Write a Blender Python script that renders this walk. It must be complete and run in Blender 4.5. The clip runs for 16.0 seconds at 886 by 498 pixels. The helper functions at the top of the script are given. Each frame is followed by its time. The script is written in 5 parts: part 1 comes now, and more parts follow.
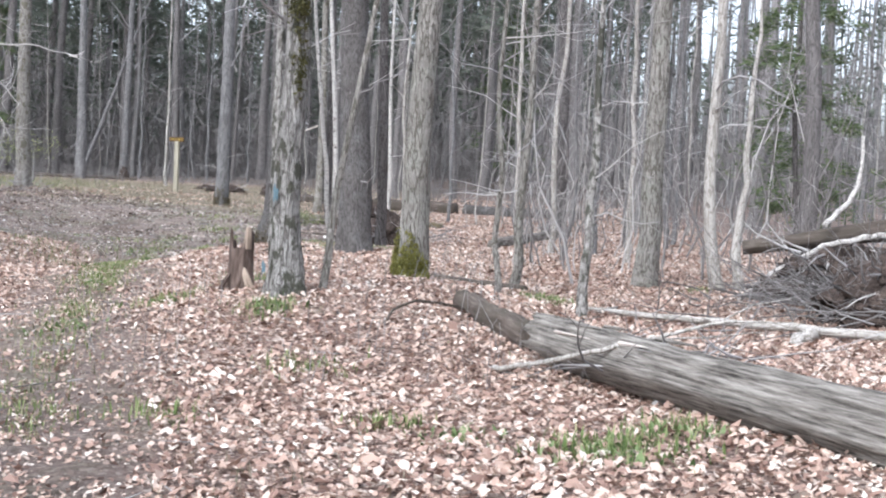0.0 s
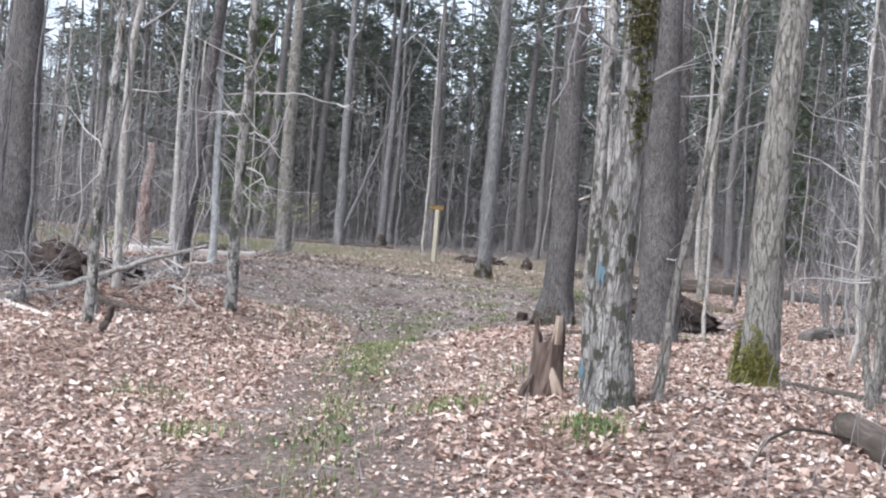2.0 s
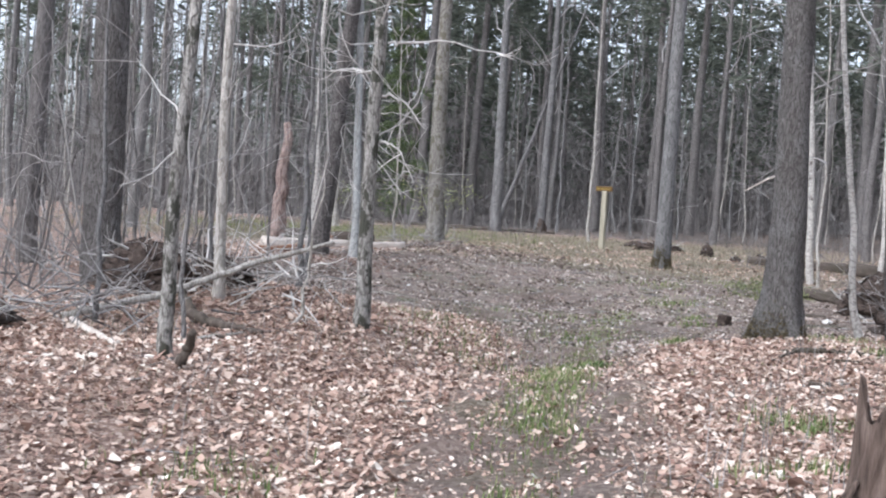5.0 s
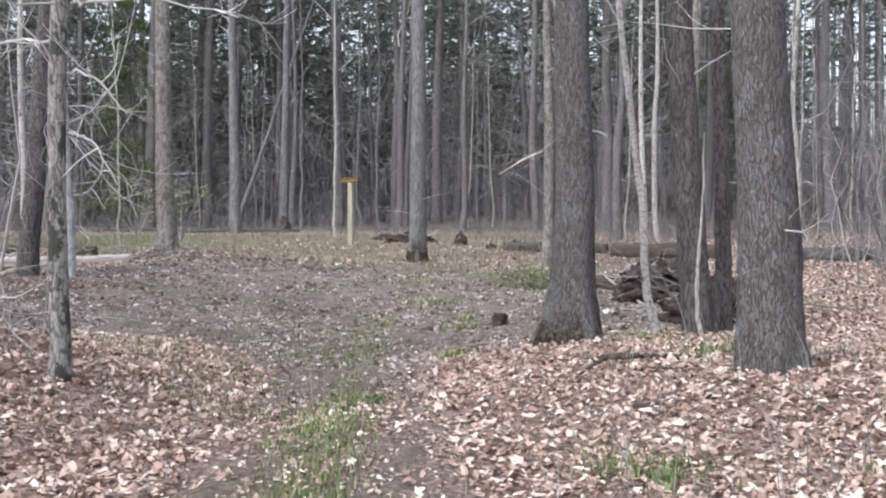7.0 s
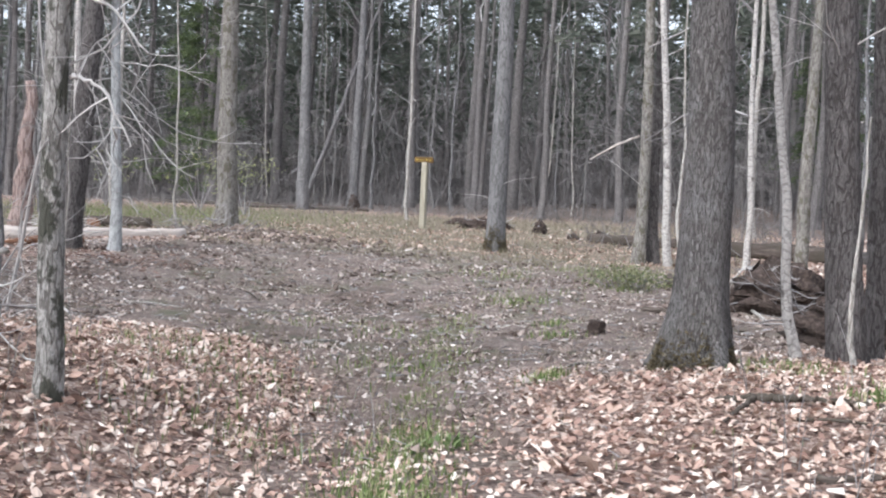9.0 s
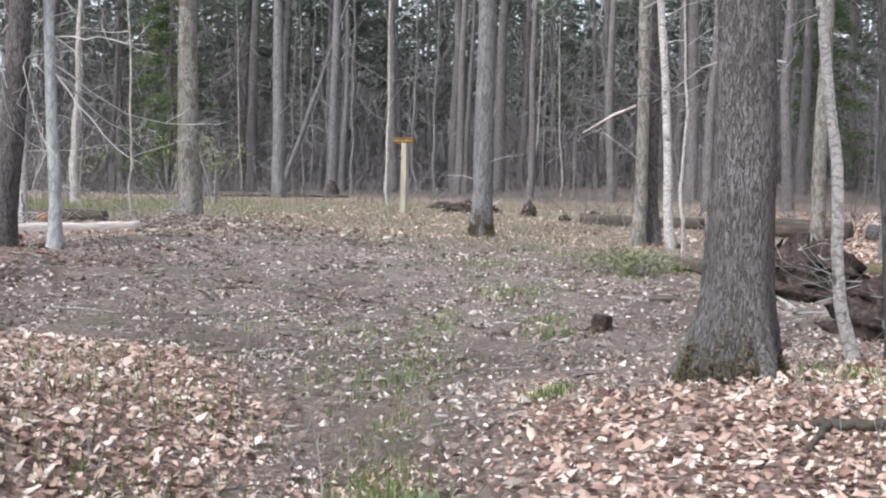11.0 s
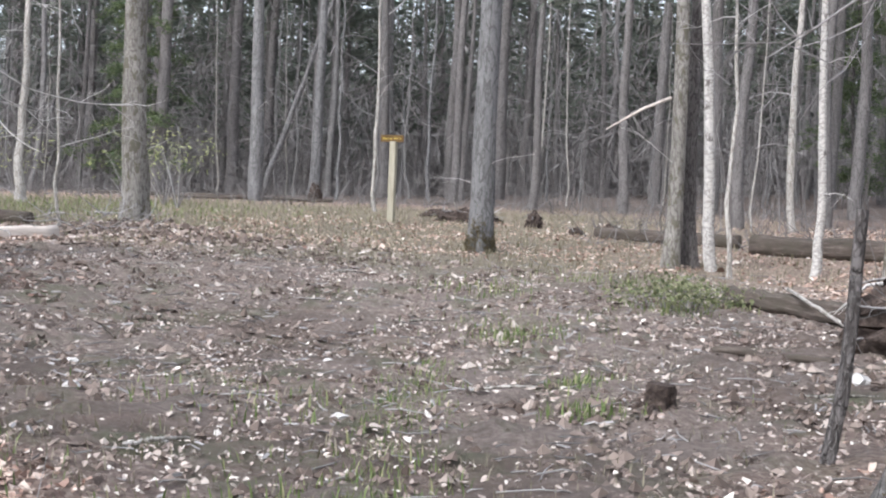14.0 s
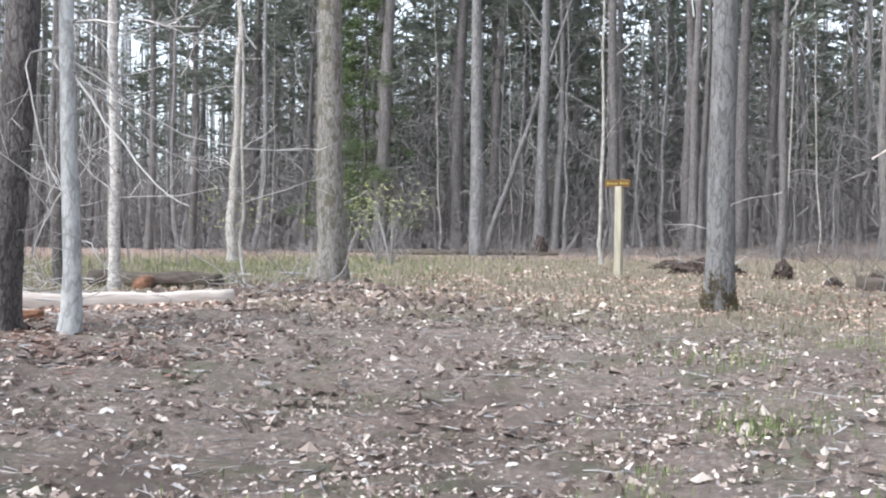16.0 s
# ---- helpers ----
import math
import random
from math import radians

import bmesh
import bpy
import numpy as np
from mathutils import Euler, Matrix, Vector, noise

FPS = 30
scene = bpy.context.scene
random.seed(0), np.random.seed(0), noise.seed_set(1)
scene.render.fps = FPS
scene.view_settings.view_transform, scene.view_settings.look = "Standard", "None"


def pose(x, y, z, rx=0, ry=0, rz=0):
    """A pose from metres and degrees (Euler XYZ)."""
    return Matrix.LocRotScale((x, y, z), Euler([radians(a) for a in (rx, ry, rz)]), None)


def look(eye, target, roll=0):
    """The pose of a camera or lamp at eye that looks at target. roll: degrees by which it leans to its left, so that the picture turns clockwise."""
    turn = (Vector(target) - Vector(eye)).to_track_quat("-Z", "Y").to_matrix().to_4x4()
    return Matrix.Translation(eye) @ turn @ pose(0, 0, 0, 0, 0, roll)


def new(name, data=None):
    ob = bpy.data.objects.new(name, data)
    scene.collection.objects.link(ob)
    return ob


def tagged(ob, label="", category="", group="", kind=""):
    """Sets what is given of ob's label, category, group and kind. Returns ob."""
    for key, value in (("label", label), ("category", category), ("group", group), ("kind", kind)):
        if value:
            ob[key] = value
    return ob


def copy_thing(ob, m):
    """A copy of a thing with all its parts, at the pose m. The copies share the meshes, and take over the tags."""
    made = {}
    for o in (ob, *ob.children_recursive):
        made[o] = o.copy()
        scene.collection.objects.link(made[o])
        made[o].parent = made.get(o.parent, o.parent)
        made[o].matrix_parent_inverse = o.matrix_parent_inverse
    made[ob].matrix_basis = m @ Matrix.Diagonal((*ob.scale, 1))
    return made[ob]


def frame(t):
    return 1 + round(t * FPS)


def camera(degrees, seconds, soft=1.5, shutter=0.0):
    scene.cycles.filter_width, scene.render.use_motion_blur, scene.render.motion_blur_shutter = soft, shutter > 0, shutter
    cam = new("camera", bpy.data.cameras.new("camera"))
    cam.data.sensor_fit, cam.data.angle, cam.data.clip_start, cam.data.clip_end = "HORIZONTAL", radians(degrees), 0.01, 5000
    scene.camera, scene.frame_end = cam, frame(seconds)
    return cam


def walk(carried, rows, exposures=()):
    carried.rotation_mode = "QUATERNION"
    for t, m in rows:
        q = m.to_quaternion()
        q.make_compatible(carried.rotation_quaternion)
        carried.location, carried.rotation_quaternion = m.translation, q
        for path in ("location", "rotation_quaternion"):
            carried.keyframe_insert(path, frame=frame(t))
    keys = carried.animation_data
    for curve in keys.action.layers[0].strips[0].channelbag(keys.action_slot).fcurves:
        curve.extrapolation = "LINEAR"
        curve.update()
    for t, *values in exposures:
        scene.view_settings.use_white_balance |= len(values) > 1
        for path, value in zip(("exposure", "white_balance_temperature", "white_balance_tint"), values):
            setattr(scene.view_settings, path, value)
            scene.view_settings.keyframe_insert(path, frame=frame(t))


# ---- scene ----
cam = camera(40.0, 16.0, soft=2.1)
PATH = [
    (0, (0.018, -0.324, 1.531), (0.008, 1.673, 1.433), 2.9),
    (0.5, (-0.201, 0.518, 1.525), (-0.396, 2.507, 1.47), 1.9),
    (1, (-0.58, 1.239, 1.507), (-0.925, 3.209, 1.508), 5.5),
    (1.5, (-0.807, 1.915, 1.489), (-1.194, 3.878, 1.493), 4.8),
    (2, (-1.021, 2.641, 1.508), (-1.435, 4.597, 1.504), 4.7),
    (2.5, (-1.298, 3.404, 1.543), (-1.642, 5.374, 1.528), 3.2),
    (3, (-1.48, 4.06, 1.527), (-1.855, 6.023, 1.47), 1.7),
    (3.5, (-1.723, 4.703, 1.528), (-2.148, 6.655, 1.454), 2.2),
    (4, (-1.955, 5.245, 1.589), (-2.382, 7.198, 1.514), 3.2),
    (4.5, (-2.103, 5.901, 1.598), (-2.697, 7.81, 1.568), 3.9),
    (4.7, (-2.173, 6.165, 1.598), (-2.853, 8.046, 1.557), 4.1),
    (6.8, (-2.978, 8.939, 1.654), (-3.21, 10.923, 1.542), -0.6),
    (7, (-3.025, 9.19, 1.666), (-3.275, 11.174, 1.62), 0.1),
    (7.5, (-3.2, 9.834, 1.691), (-3.391, 11.823, 1.603), 2.5),
    (8, (-3.323, 10.426, 1.69), (-3.508, 12.414, 1.579), -0.8),
    (8.5, (-3.482, 11.01, 1.698), (-3.837, 12.977, 1.652), 1.3),
    (8.7, (-3.544, 11.254, 1.704), (-3.905, 13.219, 1.634), 2.9),
    (10.8, (-3.851, 13.597, 1.638), (-4.174, 15.569, 1.558), -0.8),
    (11, (-3.903, 13.815, 1.641), (-4.241, 15.784, 1.541), 1.1),
    (11.5, (-4.069, 14.371, 1.678), (-4.254, 16.356, 1.527), 5.4),
    (12, (-4.071, 15.005, 1.665), (-4.264, 16.992, 1.539), -0.3),
    (12.5, (-4.189, 15.848, 1.62), (-4.513, 17.819, 1.501), 0.6),
    (13, (-4.334, 16.533, 1.64), (-4.611, 18.509, 1.519), 0.1),
    (13.5, (-4.412, 17.271, 1.63), (-4.798, 19.232, 1.555), 0.6),
    (14, (-4.545, 18.017, 1.608), (-4.876, 19.988, 1.52), 2.3),
    (14.5, (-4.563, 18.705, 1.556), (-4.811, 20.689, 1.497), -1.4),
    (15, (-4.624, 19.37, 1.538), (-5.152, 21.299, 1.523), 2.5),
    (15.5, (-4.772, 20.061, 1.591), (-5.377, 21.966, 1.577), 2.3),
    (16, (-4.85, 20.737, 1.603), (-5.561, 22.607, 1.591), 0.8),
]
walk(cam, [(t, look(eye, target, roll)) for t, eye, target, roll in PATH], exposures=[(0, 1.32, 5860, 10), (1, 1.13, 5860, 11), (2, 1.18, 5850, 11), (4, 1.14, 5860, 11), (6.8, 1.06, 5950, 11), (7.5, 1.15, 5960, 11), (8.5, 1.2, 5980, 11), (12.5, 1.27, 6050, 11), (15, 1.37, 6010, 10), (16, 1.53, 5980, 9)])

# ---- world, sun, exposure ----
SUN_EL, SUN_AZ = radians(50), radians(215)
world = bpy.data.worlds.new("overcast_sky")
scene.world = world
world.use_nodes = True
wn, wl = world.node_tree.nodes, world.node_tree.links
sky = wn.new("ShaderNodeTexSky")
sky.sky_type, sky.sun_disc = "NISHITA", False
sky.sun_elevation, sky.sun_rotation = SUN_EL, SUN_AZ
sky.air_density, sky.dust_density = 1.0, 3.0
veil = wn.new("ShaderNodeHueSaturation")
veil.inputs["Saturation"].default_value = 0.35
wl.new(sky.outputs[0], veil.inputs["Color"])
wl.new(veil.outputs[0], wn["Background"].inputs[0])
wn["Background"].inputs[1].default_value = 0.15
sun = new("sun", bpy.data.lights.new("sun", "SUN"))
sun.data.energy, sun.data.angle, sun.data.color = 1.0, radians(18), (1.0, 0.975, 0.94)
sun.matrix_world = look((math.sin(SUN_AZ) * 60, math.cos(SUN_AZ) * 60, math.tan(SUN_EL) * 60), (0, 0, 0))


# ---- materials ----
def shader(name, rough=0.85):
    m = bpy.data.materials.new(name)
    m.use_nodes = True
    n, l = m.node_tree.nodes, m.node_tree.links
    b = n["Principled BSDF"]
    b.inputs["Roughness"].default_value = rough
    b.inputs["Specular IOR Level"].default_value = 0.25
    return m, n, l, b


def ramp(n, l, source, stops, mode="LINEAR"):
    r = n.new("ShaderNodeValToRGB")
    e = r.color_ramp
    e.interpolation = mode
    while len(e.elements) < len(stops):
        e.elements.new(0.5)
    for k, (p, c) in zip(e.elements, stops):
        k.position, k.color = p, (*c, 1) if len(c) == 3 else c
    l.new(source, r.inputs[0])
    return r.outputs[0]


def noise_of(n, l, co, scale, detail=4.0, rough=0.55):
    t = n.new("ShaderNodeTexNoise")
    t.inputs["Scale"].default_value, t.inputs["Detail"].default_value, t.inputs["Roughness"].default_value = scale, detail, rough
    l.new(co, t.inputs["Vector"])
    return t.outputs["Fac"]


def stretched(n, l, co, s):
    m = n.new("ShaderNodeMapping")
    m.inputs["Scale"].default_value = s
    l.new(co, m.inputs["Vector"])
    return m.outputs[0]


def mixed(n, l, fac, a, b, mode="MIX"):
    m = n.new("ShaderNodeMix")
    m.data_type, m.blend_type = "RGBA", mode
    for sock, v in ((m.inputs[0], fac), (m.inputs[6], a), (m.inputs[7], b)):
        if isinstance(v, (int, float)):
            sock.default_value = v
        elif isinstance(v, tuple):
            sock.default_value = (*v, 1)
        else:
            l.new(v, sock)
    return m.outputs[2]


def bumped(n, l, b, height, strength, dist):
    k = n.new("ShaderNodeBump")
    k.inputs["Strength"].default_value, k.inputs["Distance"].default_value = strength, dist
    l.new(height, k.inputs["Height"])
    l.new(k.outputs[0], b.inputs["Normal"])


def bark(name, crack, low, high, plates=26.0, tall=0.2, spots=None, amount=0.56, lichen=None, depth=0.02, flakes=None):
    """Furrowed bark: long plates with dark cracks, mottled, with optional scales or lichen."""
    m, n, l, b = shader(name, 0.9)
    tc = n.new("ShaderNodeTexCoord").outputs["Object"]
    first = ramp(n, l, noise_of(n, l, stretched(n, l, tc, (1, 1, tall)), plates * 0.75, 3, 0.45), [(0.44, (1, 1, 1)), (0.485, (0, 0, 0)), (0.51, (0, 0, 0)), (0.555, (1, 1, 1))])
    second = ramp(n, l, noise_of(n, l, stretched(n, l, tc, (-1.1, 1, tall * 1.4)), plates * 1.5, 3, 0.5), [(0.42, (1, 1, 1)), (0.485, (0.5, 0.5, 0.5)), (0.5, (0.5, 0.5, 0.5)), (0.57, (1, 1, 1))])
    ridge = mixed(n, l, 1.0, first, second, "MULTIPLY")
    fine = noise_of(n, l, stretched(n, l, tc, (1, 1, 0.1)), 70, 6, 0.75)
    wide = noise_of(n, l, tc, 2.2, 4)
    col = ramp(n, l, fine, [(0.3, low), (0.7, high)])
    col = mixed(n, l, ramp(n, l, wide, [(0.35, (0, 0, 0)), (0.65, (0.55, 0.55, 0.55))]), col, mixed(n, l, 0.5, low, crack))
    if lichen:
        col = mixed(n, l, ramp(n, l, noise_of(n, l, tc, 3.4, 6, 0.6), [(0.5, (0, 0, 0)), (0.62, (0.8, 0.8, 0.8))]), col, lichen)
    col = mixed(n, l, ridge, crack, col)
    if flakes:
        chip = noise_of(n, l, stretched(n, l, tc, (1, 1, 0.45)), 42, 3, 0.6)
        col = mixed(n, l, ramp(n, l, chip, [(0.64, (0, 0, 0)), (0.7, (0.65, 0.65, 0.65))]), col, flakes)
    if spots:
        mask = ramp(n, l, noise_of(n, l, stretched(n, l, tc, (1, 1, 0.6)), 7.5, 5, 0.62), [(amount, (0, 0, 0)), (amount + 0.05, (1, 1, 1))])
        col = mixed(n, l, mask, col, spots)
    l.new(col, b.inputs["Base Color"])
    h = n.new("ShaderNodeMath")
    h.operation = "MULTIPLY_ADD"
    h.inputs[1].default_value = 0.35
    l.new(fine, h.inputs[0])
    l.new(ridge, h.inputs[2])
    bumped(n, l, b, h.outputs[0], 0.9, depth)
    return m


def plain(name, stops, scale=30.0, rough=0.85, stretch=(1, 1, 1), bump=0.01, wide=None):
    """A mottled surface from a colour ramp over noise at two sizes."""
    m, n, l, b = shader(name, rough)
    tc = n.new("ShaderNodeTexCoord").outputs["Object"]
    f = noise_of(n, l, stretched(n, l, tc, stretch), scale, 6, 0.65)
    col = ramp(n, l, f, stops)
    if wide:
        col = mixed(n, l, ramp(n, l, noise_of(n, l, tc, 3.0, 4), [(0.42, (0, 0, 0)), (0.62, (1, 1, 1))]), col, wide)
    l.new(col, b.inputs["Base Color"])
    bumped(n, l, b, f, 0.7, bump)
    return m


def scattered(name, stops, rough=0.75, through_light=0.0, patchy=0.0):
    """Colour from piece to piece, for leaves, grass and twigs joined in one mesh."""
    m, n, l, b = shader(name, rough)
    g = n.new("ShaderNodeNewGeometry")
    src = g.outputs["Random Per Island"]
    if patchy:
        tc = n.new("ShaderNodeTexCoord").outputs["Object"]
        k = n.new("ShaderNodeMath")
        k.operation = "MULTIPLY_ADD"
        k.inputs[1].default_value = patchy
        l.new(noise_of(n, l, tc, 0.55, 3), k.inputs[0])
        k2 = n.new("ShaderNodeMath")
        k2.operation = "MULTIPLY_ADD"
        k2.inputs[1].default_value, k2.inputs[2].default_value = 1.0, -patchy * 0.5
        l.new(src, k2.inputs[0])
        l.new(k2.outputs[0], k.inputs[2])
        src = k.outputs[0]
    col = ramp(n, l, src, stops)
    l.new(col, b.inputs["Base Color"])
    if through_light:
        t = n.new("ShaderNodeBsdfTranslucent")
        l.new(col, t.inputs["Color"])
        mx = n.new("ShaderNodeMixShader")
        mx.inputs[0].default_value = through_light
        l.new(b.outputs[0], mx.inputs[1])
        l.new(t.outputs[0], mx.inputs[2])
        l.new(mx.outputs[0], n["Material Output"].inputs[0])
    return m


BARK_SCALY = bark("bark_grey_scaly", (0.13, 0.12, 0.11), (0.33, 0.315, 0.29), (0.52, 0.505, 0.475), 30, 0.16, (0.085, 0.085, 0.065), 0.535, depth=0.03)
BARK_OAK = bark("bark_grey_furrowed", (0.092, 0.083, 0.077), (0.17, 0.158, 0.149), (0.285, 0.27, 0.26), 44, 0.24, lichen=(0.265, 0.26, 0.253), depth=0.03, flakes=(0.43, 0.415, 0.395))
BARK_MOSSY = bark("bark_grey_brown_mossy", (0.13, 0.12, 0.1), (0.3, 0.28, 0.25), (0.45, 0.425, 0.39), 26, 0.22, lichen=(0.36, 0.355, 0.31), depth=0.02)
BARK_DARK = bark("bark_dark_pine", (0.075, 0.067, 0.063), (0.15, 0.136, 0.13), (0.26, 0.24, 0.232), 26, 0.26, depth=0.025)
BARK_GREY = bark("bark_smooth_grey", (0.11, 0.106, 0.103), (0.175, 0.17, 0.168), (0.265, 0.26, 0.258), 14, 0.3, depth=0.006)
# Forest barks lightened and greyed in colour to stand in for distance haze.
BARK_FOREST_HAZED = bark("bark_forest_grey_hazed", (0.15, 0.142, 0.137), (0.235, 0.224, 0.217), (0.34, 0.328, 0.32), 20, 0.2, depth=0.015)
BARK_PINE_HAZED = bark("bark_forest_pine_hazed", (0.12, 0.11, 0.105), (0.195, 0.18, 0.172), (0.28, 0.265, 0.256), 24, 0.22, depth=0.015)
BARK_BEECH = bark("bark_pale_beech", (0.28, 0.285, 0.275), (0.4, 0.405, 0.4), (0.53, 0.535, 0.53), 12, 0.4, depth=0.004)
BARK_PALE = bark("bark_pale_maple", (0.26, 0.24, 0.21), (0.43, 0.4, 0.365), (0.62, 0.59, 0.55), 22, 0.25, (0.18, 0.16, 0.14), 0.63, depth=0.008)
BARK_WHITE = bark("bark_white_birch", (0.3, 0.28, 0.26), (0.5, 0.475, 0.44), (0.68, 0.65, 0.61), 12, 1.4, (0.14, 0.125, 0.115), 0.62, depth=0.005)
BARK_SPOTTED = bark("bark_pale_with_dark_patches", (0.14, 0.13, 0.118), (0.32, 0.305, 0.28), (0.5, 0.48, 0.45), 24, 0.3, (0.075, 0.075, 0.06), 0.505, depth=0.012)
BARK_MOTTLED = bark("bark_grey_brown_mottled", (0.15, 0.138, 0.122), (0.27, 0.25, 0.222), (0.41, 0.388, 0.352), 24, 0.25, (0.145, 0.132, 0.1), 0.54, depth=0.014)
BARK_RED = bark("bark_reddish_dead", (0.17, 0.12, 0.105), (0.36, 0.27, 0.24), (0.54, 0.44, 0.4), 20, 0.12, depth=0.015)
TWIG = scattered("twig_grey", [(0.0, (0.13, 0.12, 0.115)), (0.55, (0.25, 0.235, 0.23)), (1.0, (0.4, 0.385, 0.375))], 0.85)
TWIG_DARK = scattered("twig_dark", [(0.0, (0.12, 0.11, 0.104)), (0.6, (0.175, 0.162, 0.155)), (1.0, (0.25, 0.236, 0.228))], 0.9)
TWIG_PALE = scattered("twig_pale", [(0.0, (0.3, 0.28, 0.265)), (0.6, (0.48, 0.46, 0.435)), (1.0, (0.7, 0.68, 0.65))], 0.85)
NEEDLES = scattered("pine_needles", [(0.0, (0.1, 0.113, 0.092)), (0.6, (0.15, 0.167, 0.135)), (1.0, (0.2, 0.215, 0.172))], 0.6, 0.4)
HEMLOCK = scattered("hemlock_needles", [(0.0, (0.06, 0.085, 0.04)), (0.6, (0.12, 0.16, 0.075)), (1.0, (0.2, 0.235, 0.12))], 0.6, 0.35)
LEAVES = scattered("fallen_leaf", [(0.0, (0.14, 0.085, 0.066)), (0.16, (0.29, 0.185, 0.145)), (0.4, (0.44, 0.305, 0.242)), (0.66, (0.56, 0.425, 0.345)), (0.88, (0.68, 0.565, 0.48)), (1.0, (0.8, 0.73, 0.645))], 0.55, 0.12, 0.55)
GRASS = scattered("grass_blade", [(0.0, (0.09, 0.13, 0.04)), (0.5, (0.17, 0.23, 0.08)), (0.85, (0.28, 0.31, 0.14)), (1.0, (0.45, 0.4, 0.25))], 0.6, 0.25)
BITS = scattered("leaf_scrap", [(0.0, (0.2, 0.15, 0.125)), (0.35, (0.34, 0.27, 0.235)), (0.65, (0.5, 0.425, 0.375)), (0.9, (0.66, 0.59, 0.53)), (1.0, (0.82, 0.77, 0.71))], 0.6, 0.1, 0.3)
STRAW = scattered("dry_grass_blade", [(0.0, (0.12, 0.115, 0.065)), (0.4, (0.225, 0.2, 0.135)), (1.0, (0.38, 0.34, 0.26))], 0.75, 0.2)
WEED = scattered("weed_leaf", [(0.0, (0.09, 0.14, 0.05)), (0.6, (0.18, 0.24, 0.1)), (1.0, (0.33, 0.36, 0.2))], 0.55, 0.25)
YOUNG = scattered("pale_spring_leaf", [(0.0, (0.35, 0.4, 0.12)), (1.0, (0.68, 0.7, 0.38))], 0.6, 0.3)
LOG_GREY = plain("weathered_grey_wood", [(0.34, (0.03, 0.026, 0.022)), (0.44, (0.12, 0.108, 0.094)), (0.56, (0.235, 0.215, 0.19)), (0.74, (0.42, 0.395, 0.355))], 36, 0.85, (1, 1, 0.055), 0.03)
LOG_BROWN = plain("damp_brown_wood", [(0.3, (0.03, 0.024, 0.02)), (0.52, (0.1, 0.08, 0.068)), (0.72, (0.2, 0.17, 0.145))], 18, 0.9, (1, 1, 0.12), 0.04, (0.075, 0.064, 0.05))
LOG_PALE = plain("barkless_pale_wood", [(0.3, (0.36, 0.3, 0.255)), (0.55, (0.58, 0.52, 0.465)), (0.75, (0.75, 0.7, 0.64))], 14, 0.75, (1, 1, 0.1), 0.01)
ROTTEN = plain("rotten_orange_wood", [(0.3, (0.1, 0.05, 0.03)), (0.6, (0.3, 0.16, 0.1)), (0.8, (0.42, 0.27, 0.18))], 26, 0.9, (1, 1, 0.15), 0.03)
STUMP_WOOD = plain("decayed_stump_wood", [(0.3, (0.04, 0.029, 0.024)), (0.5, (0.115, 0.083, 0.068)), (0.7, (0.215, 0.165, 0.14))], 24, 0.9, (1, 1, 0.12), 0.04)
SPLINTER = plain("split_pale_wood", [(0.3, (0.22, 0.165, 0.125)), (0.7, (0.44, 0.36, 0.29))], 30, 0.85, (1, 1, 0.08), 0.02)
CLAY = plain("root_soil", [(0.3, (0.025, 0.019, 0.016)), (0.5, (0.07, 0.052, 0.044)), (0.66, (0.14, 0.108, 0.09)), (0.8, (0.3, 0.26, 0.23))], 16, 0.95, (1, 1, 1), 0.12)
MOSS = plain("yellow_green_moss", [(0.3, (0.15, 0.145, 0.04)), (0.55, (0.24, 0.23, 0.07)), (0.75, (0.34, 0.32, 0.12))], 40, 0.95, (1, 1, 1), 0.03)
PAINT_BLUE = plain("faded_blue_paint", [(0.3, (0.09, 0.125, 0.14)), (0.55, (0.12, 0.19, 0.225)), (0.75, (0.22, 0.26, 0.27))], 30, 0.85, (1, 1, 0.3), 0.01)
POST_WOOD = plain("sawn_post_wood", [(0.3, (0.27, 0.245, 0.185)), (0.55, (0.38, 0.35, 0.27)), (0.75, (0.48, 0.45, 0.36))], 18, 0.75, (1, 1, 0.1), 0.006)
SIGN_BROWN = plain("brown_sign_paint", [(0.3, (0.09, 0.05, 0.015)), (0.7, (0.15, 0.09, 0.03))], 10, 0.6)
SIGN_YELLOW = plain("yellow_sign_paint", [(0.3, (0.5, 0.38, 0.06)), (0.7, (0.66, 0.52, 0.12))], 10, 0.6)
STONE = plain("pale_field_stone", [(0.3, (0.4, 0.38, 0.36)), (0.7, (0.62, 0.6, 0.57))], 14, 0.85, (1, 1, 1), 0.02)

# Ground: dark duff and bare soil under the leaves, with litter flecks.
GROUND, gn, gl, gb = shader("forest_floor", 0.95)
gtc = gn.new("ShaderNodeTexCoord").outputs["Object"]
bare = gn.new("ShaderNodeAttribute")
bare.attribute_name = "bare"
green = gn.new("ShaderNodeAttribute")
green.attribute_name = "green"
cells = gn.new("ShaderNodeTexVoronoi")
cells.inputs["Scale"].default_value = 26
gl.new(gtc, cells.inputs["Vector"])
cell_tone = gn.new("ShaderNodeSeparateColor")
gl.new(cells.outputs["Color"], cell_tone.inputs[0])
litter = ramp(gn, gl, cell_tone.outputs[0], [(0.0, (0.17, 0.11, 0.092)), (0.4, (0.32, 0.22, 0.18)), (0.75, (0.46, 0.335, 0.275)), (1.0, (0.64, 0.53, 0.455))])
gfine = noise_of(gn, gl, gtc, 14, 12, 0.8)
gwide = noise_of(gn, gl, gtc, 0.8, 5, 0.6)
